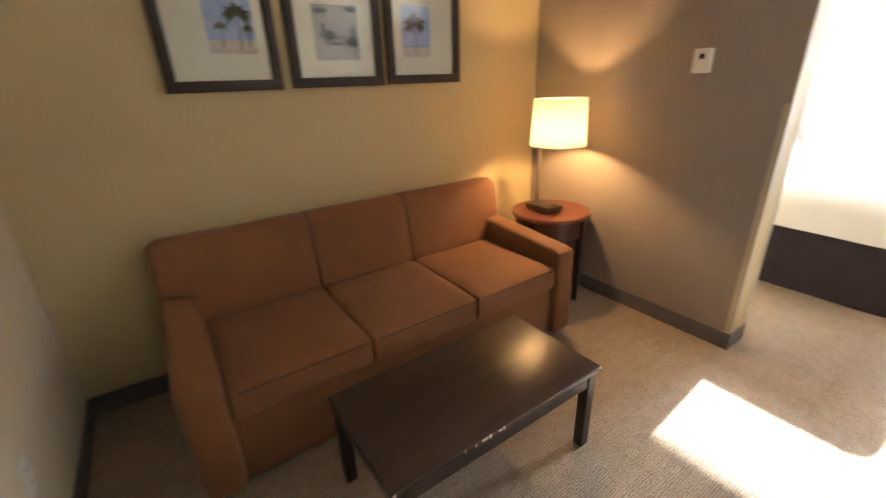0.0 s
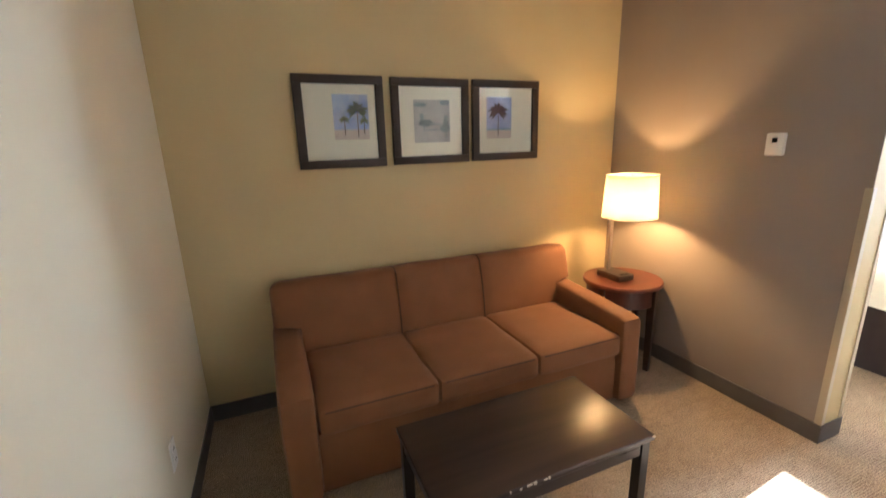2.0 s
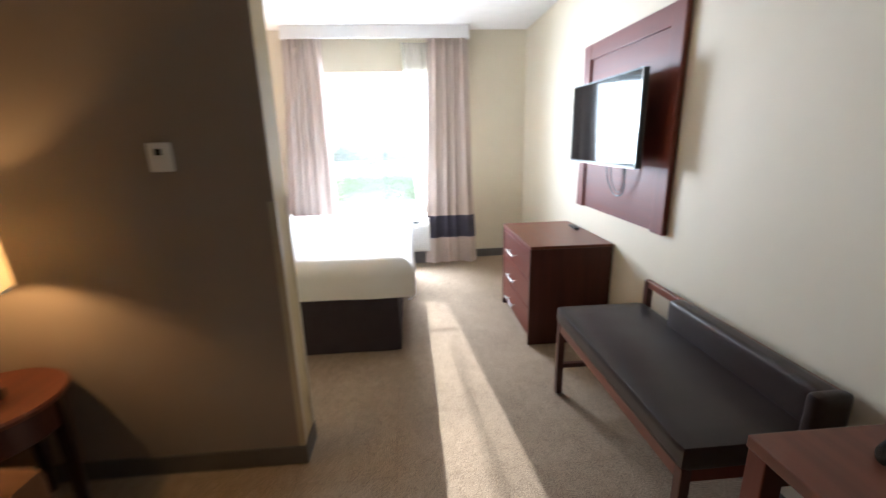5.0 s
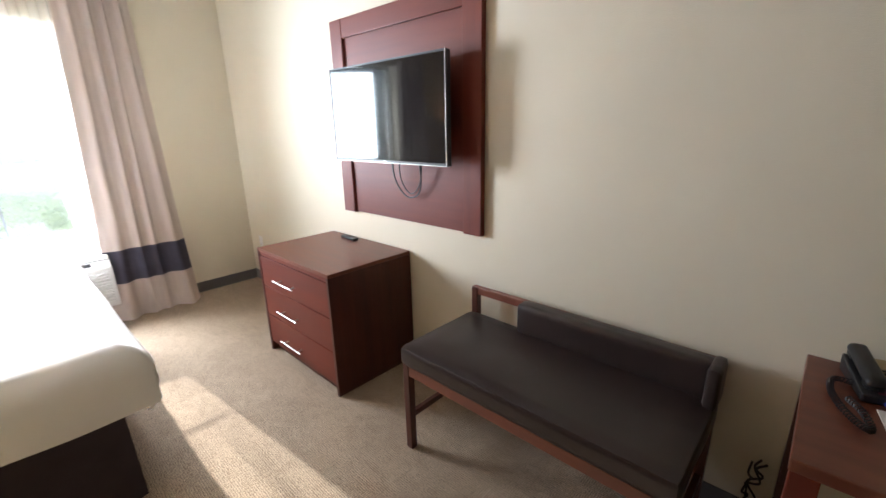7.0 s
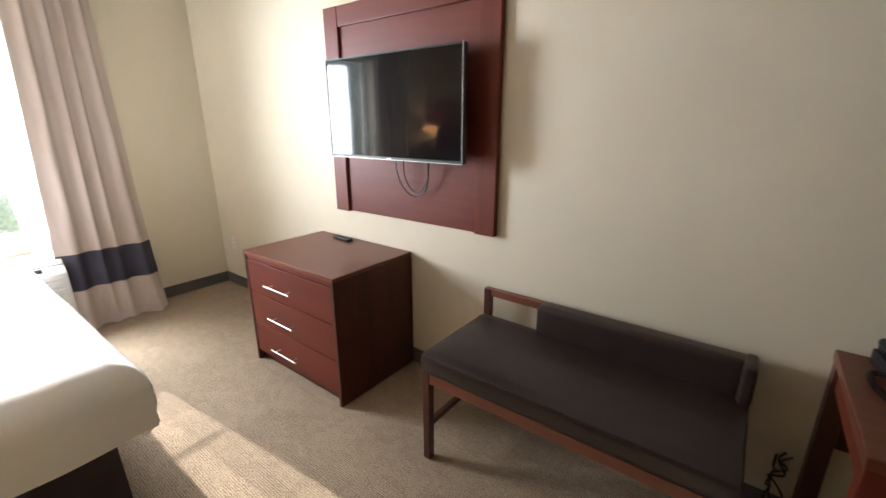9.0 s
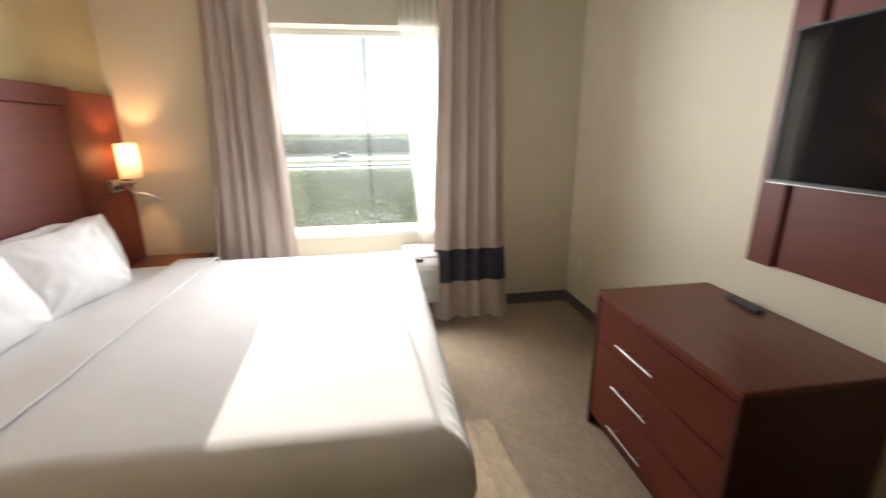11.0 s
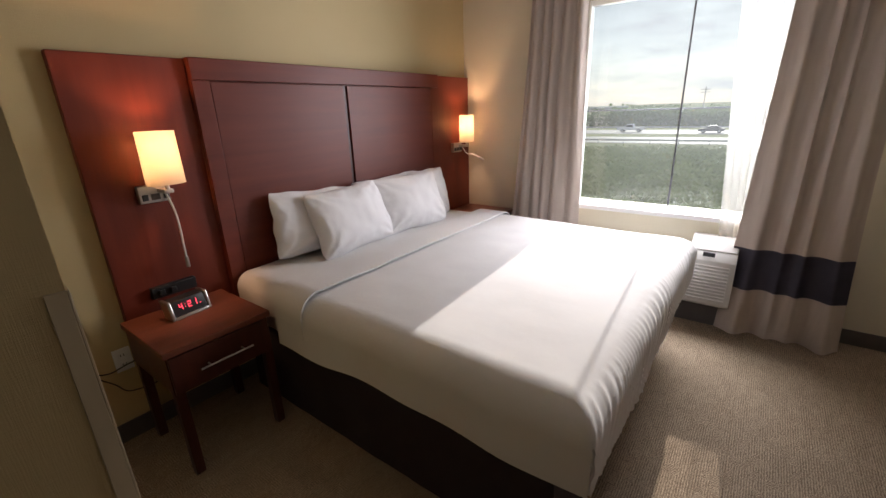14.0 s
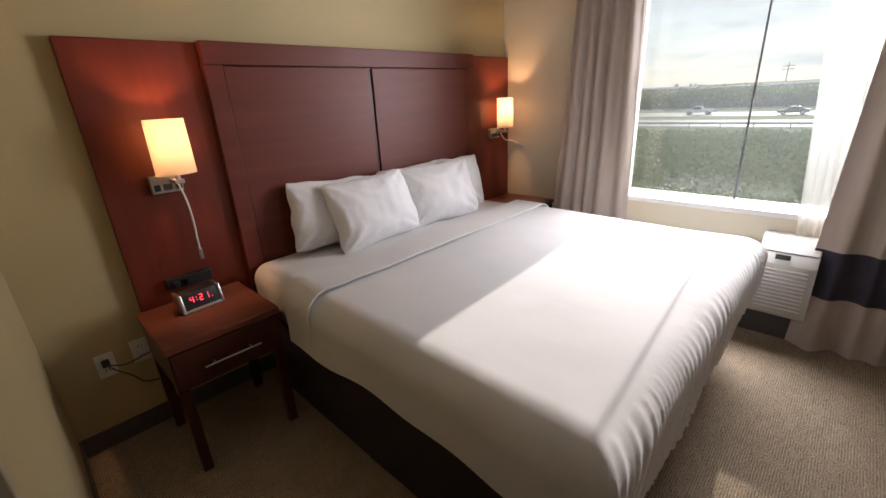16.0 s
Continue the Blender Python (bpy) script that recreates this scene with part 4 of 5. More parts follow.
def picture(x0, x1, z0, z1, ax0, ax1, az0, az1, kind, label):
    pf = thing("framed_print", ((x0 + x1) / 2, YN, z0), label, "picture", "three framed prints over the sofa")
    w, y0 = 0.046, YN - 0.028
    fr = bmesh.new()
    for a, b, c, d in ((x0, x1, z1 - w, z1), (x0, x1, z0, z0 + w), (x0, x0 + w, z0 + w, z1 - w), (x1 - w, x1, z0 + w, z1 - w)):
        box(fr, a, b, y0, YN - 0.001, c, d, 0.003)
    part("frame", fr, M_PICFRAME, pf)
    part("mat_board", boxed(x0 + w - 0.003, x1 - w + 0.003, YN - 0.012, YN - 0.002, z0 + w - 0.003, z1 - w + 0.003), M_MAT, pf)
    y = YN - 0.0128
    base = {"beach": M_SKY1, "pale": M_PALE, "palm": M_SKY1}[kind]
    sheet = part("print", boxed(ax0, ax1, y, YN - 0.011, az0, az1), base, pf)
    h, wd = az1 - az0, ax1 - ax0
    if kind == "beach":
        part("printed_sand", boxed(ax0, ax1, y - 0.0004, y + 0.001, az0, az0 + 0.22 * h), M_SAND, sheet)
        print_palm(sheet, ax0 + 0.68 * wd, az0 + 0.06 * h, az0 + 0.66 * h, 0.34 * wd, y - 0.0008, M_LEAF, 1)
        print_palm(sheet, ax0 + 0.30 * wd, az0 + 0.10 * h, az0 + 0.45 * h, 0.15 * wd, y - 0.0012, M_LEAF, 2)
        print_palm(sheet, ax0 + 0.86 * wd, az0 + 0.12 * h, az0 + 0.42 * h, 0.14 * wd, y - 0.0016, M_LEAF, 3)
    elif kind == "pale":
        rnd = random.Random(5)
        wings = ((0.16, 0.88, 0.20, 0.05), (0.86, 0.93, 0.15, 0.06))
        gull = ((0.32, 0.46, 0.20, 0.085), (0.22, 0.54, 0.06, 0.08), (0.21, 0.63, 0.055, 0.045), (0.58, 0.43, 0.19, 0.022), (0.27, 0.33, 0.014, 0.08))
        second = ((0.87, 0.34, 0.18, 0.10), (0.88, 0.47, 0.07, 0.10), (0.89, 0.59, 0.065, 0.045), (0.89, 0.18, 0.016, 0.11), (0.50, 0.30, 0.22, 0.02))
        for cx, cz, sx, sz in wings + gull + second:
            pts = [(ax0 + wd * min(1, max(0, cx + sx * math.cos(a * 0.4488) * rnd.uniform(0.88, 1.05))), az0 + h * min(1, max(0, cz + sz * math.sin(a * 0.4488) * rnd.uniform(0.85, 1.08)))) for a in range(14)]
            part("printed_shape", flat_poly(pts, y - 0.0005), M_TEAL, sheet)
    else:
        part("printed_sand", boxed(ax0, ax1, y - 0.0004, y + 0.001, az0, az0 + 0.20 * h), M_SAND, sheet)
        part("printed_sea", boxed(ax0, ax1, y - 0.0004, y + 0.001, az0 + 0.20 * h, az0 + 0.24 * h), M_SEA, sheet)
        print_palm(sheet, ax0 + 0.46 * wd, az0 + 0.07 * h, az0 + 0.66 * h, 0.42 * wd, y - 0.0008, M_DUSK, 4)
    part("glazing", boxed(x0 + w - 0.001, x1 - w + 0.001, YN - 0.0185, YN - 0.0170, z0 + w - 0.001, z1 - w + 0.001), M_PICGLASS, pf).visible_shadow = False
    return pf


picture(0.215, 0.700, 1.394, 1.886, 0.416, 0.610, 1.548, 1.788, "beach", "dark framed beach print with palm trees")
picture(0.745, 1.235, 1.396, 1.884, 0.880, 1.110, 1.520, 1.765, "pale", "dark framed pale grey-green tropical print")
picture(1.262, 1.745, 1.398, 1.886, 1.365, 1.545, 1.535, 1.785, "palm", "dark framed print of a single palm")

# ---- thermostat and wall plates ----
tm = thing("thermostat", (XP0 - 0.004, 0.830, 1.41), "white wall thermostat with small dark display", "thermostat")
part("body", boxed(XP0 - 0.028, XP0 - 0.004, 0.787, 0.873, 1.404, 1.515, 0.008, 3), M_WHITE, tm)
part("display", boxed(XP0 - 0.030, XP0 - 0.027, 0.818, 0.842, 1.468, 1.492, 0.001, 1), M_DARKGLASS, tm)


def wall_plate(label, at, normal_axis, sign, plugged=False):
    """A duplex outlet plate; normal_axis x or y, sign the side that it faces."""
    wp = thing("wall_outlet", at, label, "outlet")
    x, y, z = at

    def slab(w0, w1, d0, d1, z0, z1, bev):
        if normal_axis == "y":
            ys = sorted((y + sign * d0, y + sign * d1))
            return boxed(x + w0, x + w1, *ys, z + z0, z + z1, bev, 1)
        xs = sorted((x + sign * d0, x + sign * d1))
        return boxed(*xs, y + w0, y + w1, z + z0, z + z1, bev, 1)

    part("plate", slab(-0.036, 0.036, 0.0, 0.005, -0.058, 0.058, 0.002), M_WHITE, wp)
    for dz in (-0.024, 0.024):
        part("receptacle", slab(-0.017, 0.017, 0.005, 0.007, dz - 0.014, dz + 0.014, 0.001), M_WHITE, wp)
        part("slot", slab(-0.008, -0.005, 0.0065, 0.0076, dz - 0.006, dz + 0.006, 0), M_BLACK, wp)
        part("slot", slab(0.005, 0.008, 0.0065, 0.0076, dz - 0.006, dz + 0.006, 0), M_BLACK, wp)
    return wp


wall_plate("white outlet with a black plug, beside the nightstand", (2.787, YN, 0.412), "y", -1)
wall_plate("white blank outlet beside the nightstand", (2.925, YN, 0.425), "y", -1)
wall_plate("white outlet on the cream wall beside the sofa", (XW, 1.14, 0.395), "x", 1)
wall_plate("white outlet low on the wall behind the sofa", (0.02, YN, 0.44), "y", -1)
wall_plate("white outlet near the window corner", (5.66, YS, 0.43), "y", 1)
# ---- alarm clock ----
ck = thing("alarm_clock", (3.17, 1.70, 0.63), "silver and black alarm clock with red digits on the nightstand", "clock")
TILTED = Matrix.Translation((3.175, 1.70, 0.631)) @ Matrix.Rotation(radians(6), 4, "Z")


def in_clock(bm):
    bm.transform(TILTED)
    return bm


def wedge(w0, w1, d0, d1, h, lean, bev):
    bm = boxed(w0, w1, d0, d1, 0, h, bev)
    for v in bm.verts:
        v.co.y += lean * v.co.z
    return bm


part("body", in_clock(wedge(-0.084, 0.084, -0.03, 0.035, 0.083, 0.28, 0.008)), M_BLACK, ck)
for s in (-1, 1):
    part("end_cap", in_clock(wedge(s * 0.084 - 0.008, s * 0.084 + 0.008, -0.036, 0.04, 0.088, 0.28, 0.006)), M_CHROME, ck, "silver end cap")
part("lower_trim", in_clock(wedge(-0.078, 0.078, -0.036, -0.028, 0.012, 0.28, 0.002)), M_CHROME, ck)
SEG = {"4": "fgbc", "2": "abged", "1": "bc"}


def digit(ch, ox, s):
    """Seven-segment strokes for one figure."""
    bm = bmesh.new()
    w, h, t = 0.012 * s, 0.024 * s, 0.0020 * s
    where = {"a": (0, w, h, h), "g": (0, w, h / 2, h / 2), "d": (0, w, 0, 0), "f": (0, 0, h / 2, h), "b": (w, w, h / 2, h), "e": (0, 0, 0, h / 2), "c": (w, w, 0, h / 2)}
    for k in SEG[ch]:
        x0, x1, z0, z1 = where[k]
        box(bm, ox + x0 - t / 2, ox + x1 + t / 2, -0.0335, -0.0315, 0.040 + z0 - t / 2, 0.040 + z1 + t / 2)
    for v in bm.verts:
        v.co.y += 0.28 * v.co.z
    return bm


for ch, ox in (("4", -0.046), ("2", -0.006), ("1", 0.020)):
    part("digit", in_clock(digit(ch, ox, 1.02)), M_RED, ck, "glowing red figure")
bm = bmesh.new()
for z in (0.047, 0.059):
    box(bm, -0.0215, -0.0185, -0.0335, -0.0315, z - 0.0015, z + 0.0015)
box(bm, 0.046, 0.049, -0.0335, -0.0315, 0.039, 0.042)
for v in bm.verts:
    v.co.y += 0.28 * v.co.z
part("colon", in_clock(bm), M_RED, ck)
cord = part("power_cord", boxed(2.772, 2.802, 1.895, 1.9225, 0.415, 0.445, 0.004), M_BLACK, ck, "black plug and cord in the outlet")
part("cable", tube(bmesh.new(), smooth_path([(2.787, 1.895, 0.43), (2.81, 1.875, 0.40), (2.86, 1.88, 0.34), (2.90, 1.885, 0.28), (2.97, 1.89, 0.26), (3.05, 1.895, 0.255)], 8), 0.0032, 6), M_BLACK, cord)
part("cable", tube(bmesh.new(), smooth_path([(2.79, 1.895, 0.425), (2.85, 1.88, 0.405), (2.92, 1.885, 0.412), (3.0, 1.89, 0.42)], 8), 0.0032, 6), M_BLACK, cord)
pb = thing("power_box", (3.19, 1.884, 0.66), "black outlet box on the headboard behind the clock", "outlet")
part("box", boxed(3.09, 3.29, 1.852, 1.884, 0.690, 0.745, 0.004), M_BLACK, pb)
for x in (3.13, 3.18):
    part("adapter", boxed(x - 0.012, x + 0.012, 1.835, 1.852, 0.705, 0.73, 0.003), M_BLACK, pb)

# ---- dresser ----
DX0, DX1, DY0, DY1, DT = 3.438, 4.293, -1.542, -0.945, 0.756
dr = thing("dresser", ((DX0 + DX1) / 2, (DY0 + DY1) / 2, 0), "cherry wood dresser with three drawers and nickel handles", "dresser")
part("top", boxed(DX0, DX1, DY0, DY1, DT - 0.022, DT, 0.003), M_CHERRY_TOP, dr)
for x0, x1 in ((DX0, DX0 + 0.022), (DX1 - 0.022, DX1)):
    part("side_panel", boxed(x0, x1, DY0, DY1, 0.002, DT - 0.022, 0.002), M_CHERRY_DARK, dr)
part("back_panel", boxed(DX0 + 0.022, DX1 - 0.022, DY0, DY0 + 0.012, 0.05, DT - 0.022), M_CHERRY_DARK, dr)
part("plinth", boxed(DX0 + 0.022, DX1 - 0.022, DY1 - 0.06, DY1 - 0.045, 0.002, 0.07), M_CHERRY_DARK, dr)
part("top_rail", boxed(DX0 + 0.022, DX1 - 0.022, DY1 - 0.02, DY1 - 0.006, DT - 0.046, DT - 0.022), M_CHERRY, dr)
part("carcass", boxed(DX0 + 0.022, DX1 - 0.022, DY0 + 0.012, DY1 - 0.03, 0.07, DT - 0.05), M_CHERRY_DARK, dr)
dh = (DT - 0.05 - 0.07) / 3
for k in range(3):
    z0 = 0.07 + k * dh
    fr = part("drawer", boxed(DX0 + 0.024, DX1 - 0.024, DY1 - 0.03, DY1 - 0.004, z0 + 0.003, z0 + dh - 0.003, 0.003), M_CHERRY, dr)
    xm, zm = 3.925, z0 + dh * 0.42
    h = tube(bmesh.new(), [(xm - 0.125, DY1 + 0.032, zm), (xm + 0.125, DY1 + 0.032, zm)], 0.0042, 10)
    for s in (-0.085, 0.085):
        tube(h, [(xm + s, DY1 - 0.006, zm), (xm + s, DY1 + 0.032, zm)], 0.004, 8)
    part("handle", h, M_CHROME, fr, "brushed nickel bar handle")
rc = thing("remote_control", (3.99, -1.475, DT), "black TV remote lying on the dresser", "remote control")


def turned_box(bm, x, y, z, deg):
    bm.transform(Matrix.Translation((x, y, z)) @ Matrix.Rotation(radians(deg), 4, "Z"))
    return bm


part("body", turned_box(boxed(-0.085, 0.085, -0.021, 0.021, 0.001, 0.018, 0.006, 3), 3.99, -1.475, DT, -6), M_BLACK, rc)
for i in range(6):
    for j in range(3):
        part("key", turned_box(boxed(-0.07 + i * 0.02, -0.06 + i * 0.02, -0.014 + j * 0.0105, -0.007 + j * 0.0105, 0.0175, 0.0195, 0.001, 1), 3.99, -1.475, DT, -6), M_BASE, rc)

# ---- television on its wooden wall panel ----
PX0, PX1, PZ0, PZ1 = 2.853, 4.075, 0.946, 2.152
tp = thing("wall_panel", ((PX0 + PX1) / 2, YS, PZ0), "framed cherry wood wall panel behind the television", "wall panel")
part("back_board", boxed(PX0 + 0.02, PX1 - 0.02, YS, YS + 0.018, PZ0 + 0.005, PZ1 - 0.005), M_CHERRY, tp)
for x0, x1 in ((PX0, PX0 + 0.12), (PX1 - 0.12, PX1)):
    part("stile", boxed(x0, x1, YS + 0.002, YS + 0.036, PZ0, PZ1, 0.004), M_CHERRY_V, tp)
part("top_rail", boxed(PX0 + 0.12, PX1 - 0.12, YS + 0.002, YS + 0.034, PZ1 - 0.11, PZ1, 0.004), M_CHERRY, tp)
tv = thing("television", (3.44, -1.42, 1.31), "black flat television with thin silver edge on wall arm", "television")
TX0, TX1, TZ0, TZ1, TY = 2.962, 3.920, 1.312, 1.848, -1.385
part("housing", boxed(TX0, TX1, TY - 0.035, TY - 0.004, TZ0, TZ1, 0.005), M_BLACK, tv)
part("screen", boxed(TX0 + 0.010, TX1 - 0.010, TY - 0.004, TY - 0.001, TZ0 + 0.016, TZ1 - 0.010), M_SCREEN, tv, "glossy black screen")
bz = bmesh.new()
for a, b, c, d in ((TX0, TX1, TZ1 - 0.009, TZ1), (TX0, TX1, TZ0, TZ0 + 0.015), (TX0, TX0 + 0.009, TZ0 + 0.015, TZ1 - 0.009), (TX1 - 0.009, TX1, TZ0 + 0.015, TZ1 - 0.009)):
    box(bz, a, b, TY - 0.004, TY + 0.003, c, d, 0.0015, 1)
part("bezel", bz, M_BLACK, tv)
eg = bmesh.new()
box(eg, TX0, TX1, TY + 0.003, TY + 0.0045, TZ0 + 0.0005, TZ0 + 0.003)
box(eg, TX0, TX0 + 0.002, TY + 0.003, TY + 0.0045, TZ0 + 0.003, TZ1)
part("trim", eg, M_CHROME, tv, "thin silver trim")
part("badge", boxed(3.425, 3.455, TY + 0.003, TY + 0.004, TZ0 + 0.005, TZ0 + 0.010), M_CHROME, tv)
part("back_box", boxed(3.15, 3.73, TY - 0.062, TY - 0.035, 1.36, 1.66, 0.01), M_BLACK, tv)
part("wall_arm", boxed(3.36, 3.52, YS + 0.018, TY - 0.062, 1.50, 1.62, 0.004), M_BLACK, tv)
part("cable", tube(bmesh.new(), smooth_path([(3.46, -1.46, 1.40), (3.47, -1.47, 1.25), (3.44, -1.49, 1.15), (3.37, -1.50, 1.105), (3.29, -1.50, 1.14), (3.25, -1.48, 1.24), (3.25, -1.46, 1.40)], 10), 0.004, 6), M_BLACK, tv)
part("cable", tube(bmesh.new(), smooth_path([(3.40, -1.46, 1.40), (3.42, -1.48, 1.22), (3.36, -1.50, 1.13), (3.27, -1.49, 1.20), (3.22, -1.47, 1.40)], 10), 0.003, 6), M_BLACK, tv)

# ---- bench ----
bn = thing("bench", (2.30, -1.20, 0), "dark brown vinyl bench with cherry frame and bolster back", "bench")
NX0, NX1, NY0, NY1, NT = 1.715, 2.868, -1.485, -0.935, 0.555
part("seat", cushion(NX0, NX1, NY0 + 0.03, NY1, NT - 0.095, NT, 26, 16, 6, 0.006, 0.022, 1, 0.002), M_LEATHER, bn)
part("front_rail", boxed(NX0 + 0.045, NX1 - 0.045, NY1 - 0.04, NY1 - 0.012, NT - 0.145, NT - 0.094, 0.003), M_CHERRY_TOP, bn)
part("back_rail", boxed(NX0 + 0.045, NX1 - 0.045, NY0 + 0.005, NY0 + 0.03, NT - 0.145, NT - 0.094, 0.003), M_CHERRY, bn)
for x in (NX0 + 0.008, NX1 - 0.045):
    leg = part("leg", boxed(x, x + 0.037, NY1 - 0.047, NY1 - 0.010, 0.002, NT - 0.09, 0.004), M_CHERRY_DARK, bn)
    part("back_leg", boxed(x, x + 0.037, NY0, NY0 + 0.037, 0.002, 0.69, 0.004), M_CHERRY_DARK, bn)
    part("stretcher", boxed(x + 0.006, x + 0.030, NY0 + 0.037, NY1 - 0.047, 0.17, 0.20, 0.003), M_CHERRY_DARK, bn)
    part("end_rail", boxed(x + 0.006, x + 0.030, NY0 + 0.037, NY1 - 0.047, NT - 0.145, NT - 0.094, 0.003), M_CHERRY, bn)
part("crest_rail", boxed(NX0 + 0.008, NX1 - 0.008, NY0 + 0.001, NY0 + 0.032, 0.652, 0.692, 0.004), M_CHERRY_TOP, bn)
bol = part("bolster", cushion(NX0 + 0.03, 2.545, NY0 + 0.010, NY0 + 0.095, NT - 0.01, 0.700, 24, 6, 8, 0.0, 0.02, 4, 0.002), M_LEATHER, bn)
part("end_cushion", cushion(NX0 - 0.002, NX0 + 0.045, NY0 + 0.0, NY0 + 0.135, NT - 0.02, 0.703, 6, 6, 8, 0.0, 0.018, 5, 0.002), M_LEATHER, bn)

# ---- desk with phone and papers ----
KX0, KX1, KY0, KY1, KT = 0.20, 1.52, -1.545, -0.945, 0.765
dk = thing("desk", ((KX0 + KX1) / 2, (KY0 + KY1) / 2, 0), "cherry wood writing desk against the cream wall", "desk")
part("top", boxed(KX0, KX1, KY0, KY1, KT - 0.035, KT, 0.004), M_CHERRY_TOP, dk)
part("apron", boxed(KX0 + 0.05, KX1 - 0.05, KY0 + 0.03, KY0 + 0.05, 0.42, KT - 0.035), M_CHERRY_DARK, dk)
for x in (KX0 + 0.004, KX1 - 0.060):
    for y in (KY0 + 0.004, KY1 - 0.060):
        # back legs take the darker cherry: shade under the top, put into colour
        part("leg", boxed(x, x + 0.056, y, y + 0.056, 0.002, KT - 0.035, 0.004), M_CHERRY_V if y > -1.2 else M_CHERRY_DARK, dk)
    part("side_rail", boxed(x + 0.012, x + 0.044, KY0 + 0.06, KY1 - 0.06, KT - 0.125, KT - 0.035, 0.003), M_CHERRY, dk)
ph = thing("telephone", (1.32, -1.33, KT), "black and tan desk telephone with coiled cord", "telephone")
PHONE = Matrix.Translation((1.336, -1.430, KT + 0.001)) @ Matrix.Rotation(radians(14), 4, "Z") @ Matrix.Diagonal((0.9, 0.9, 0.8, 1))


def on_phone(bm):
    bm.transform(PHONE)
    return bm


def sloped(bm):
    for v in bm.verts:
        v.co.z += 0.0 if v.co.z < 0.004 else 0.16 * (-v.co.y + 0.10)
    return bm


part("body", on_phone(sloped(boxed(-0.10, 0.10, -0.105, 0.105, 0.0, 0.032, 0.006))), M_BLACK, ph)
part("faceplate", on_phone(sloped(boxed(-0.092, 0.032, -0.098, 0.062, 0.031, 0.0345, 0.001, 1))), M_LABEL, ph, "tan faceplate")
part("strip", on_phone(sloped(boxed(-0.05, 0.06, 0.072, 0.092, 0.031, 0.0345, 0.001, 1))), M_MAROON, ph)
part("handset", on_phone(sloped(cushion(0.040, 0.095, -0.112, 0.098, 0.045, 0.082, 8, 16, 5, 0.004, 0.018))), M_BLACK, ph)
for s in (-0.085, 0.065):
    part("ear_cup", on_phone(sloped(boxed(0.044, 0.091, s - 0.022, s + 0.022, 0.030, 0.06, 0.01))), M_BLACK, ph)
for i in range(4):
    for j in range(5):
        part("key", on_phone(sloped(boxed(-0.045 + i * 0.018, -0.033 + i * 0.018, -0.035 + j * 0.017, -0.026 + j * 0.017, 0.034, 0.0385, 0.001, 1))), M_BLACK, ph)
coil = []
path = smooth_path([(1.405, -1.38, KT + 0.02), (1.455, -1.39, KT + 0.013), (1.462, -1.32, KT + 0.013), (1.445, -1.25, KT + 0.013), (1.415, -1.18, KT + 0.016), (1.385, -1.155, KT + 0.016), (1.40, -1.20, KT + 0.030), (1.43, -1.26, KT + 0.030)], 40)
for k, p in enumerate(path):
    a = k * 1.05
    coil.append(p + Vector((0.0075 * math.cos(a), 0.0035 * math.cos(a), 0.0075 * math.sin(a) + 0.0)))
part("coiled_cord", tube(bmesh.new(), coil, 0.0022, 5), M_BLACK, ph)
np_ = thing("notepad", (1.305, -1.235, KT), "white note paper on the desk", "notepad")
part("sheet", turned_box(boxed(-0.055, 0.055, -0.07, 0.07, 0.001, 0.004), 1.305, -1.235, KT, 8), M_PAPER, np_)
pen = thing("pen", (1.34, -1.28, KT), "blue ballpoint pen lying on the note paper", "pen")
part("barrel", tube(bmesh.new(), [(1.352, -1.33, KT + 0.009), (1.325, -1.20, KT + 0.009)], 0.0045, 10), M_BLUE, pen)
wc = thing("cord_bundle", (1.60, -1.50, 0), "bundle of black cords hanging beside the desk", "cord")
rnd = random.Random(3)
for k in range(3):
    pts = [(1.575 + 0.03 * rnd.uniform(-1, 1), -1.525 + 0.02 * rnd.uniform(-1, 1), 0.05 + 0.26 * i / 7 + 0.02 * rnd.uniform(-1, 1)) for i in range(8)]
    part("cord", tube(bmesh.new(), smooth_path(pts, 6), 0.004, 6), M_BLACK, wc)

# ---- outside ----
GZ = -4.6
M_GRASS = mat("roadside_grass", (0.10, 0.135, 0.035), (0.16, 0.18, 0.06), rough=0.95, scale=(0.08, 0.08, 0.08), detail=8.0, bump=0.4, bump_scale=2.0)
M_ASPHALT = mat("asphalt", (0.17, 0.168, 0.162), (0.21, 0.207, 0.20), rough=0.6, scale=(0.3, 0.3, 0.3))
M_BUSH = see_through("scrub_foliage", (0.21, 0.255, 0.12), 0.0, 0.5)
M_TREES = see_through("far_foliage", (0.19, 0.25, 0.12), 0.0, 0.5)
M_RAIL = mat("galvanised_rail", (0.42, 0.43, 0.44), (0.36, 0.37, 0.38), rough=0.45, metal=0.7)
M_CARPAINT = mat("silver_car_paint", (0.62, 0.63, 0.66), (0.58, 0.59, 0.62), rough=0.25, metal=0.3, coat=0.6)
M_CARDARK = mat("dark_car_paint", (0.03, 0.032, 0.038), (0.04, 0.042, 0.05), rough=0.25, metal=0.2, coat=0.6)
M_CARGLASS = mat("car_window", (0.02, 0.025, 0.03), rough=0.08)
M_TYRE = mat("tyre_rubber", (0.02, 0.02, 0.02), rough=0.85)
M_POLE = mat("weathered_pole", (0.33, 0.33, 0.33), (0.38, 0.38, 0.38), rough=0.9)
M_ROOF = mat("far_building", (0.55, 0.55, 0.55), (0.48, 0.48, 0.5), rough=0.7)
structure("ground", boxed(6.5, 3000, -2500, 2500, GZ - 0.5, GZ), M_GRASS, "green roadside grass to the horizon", "ground")
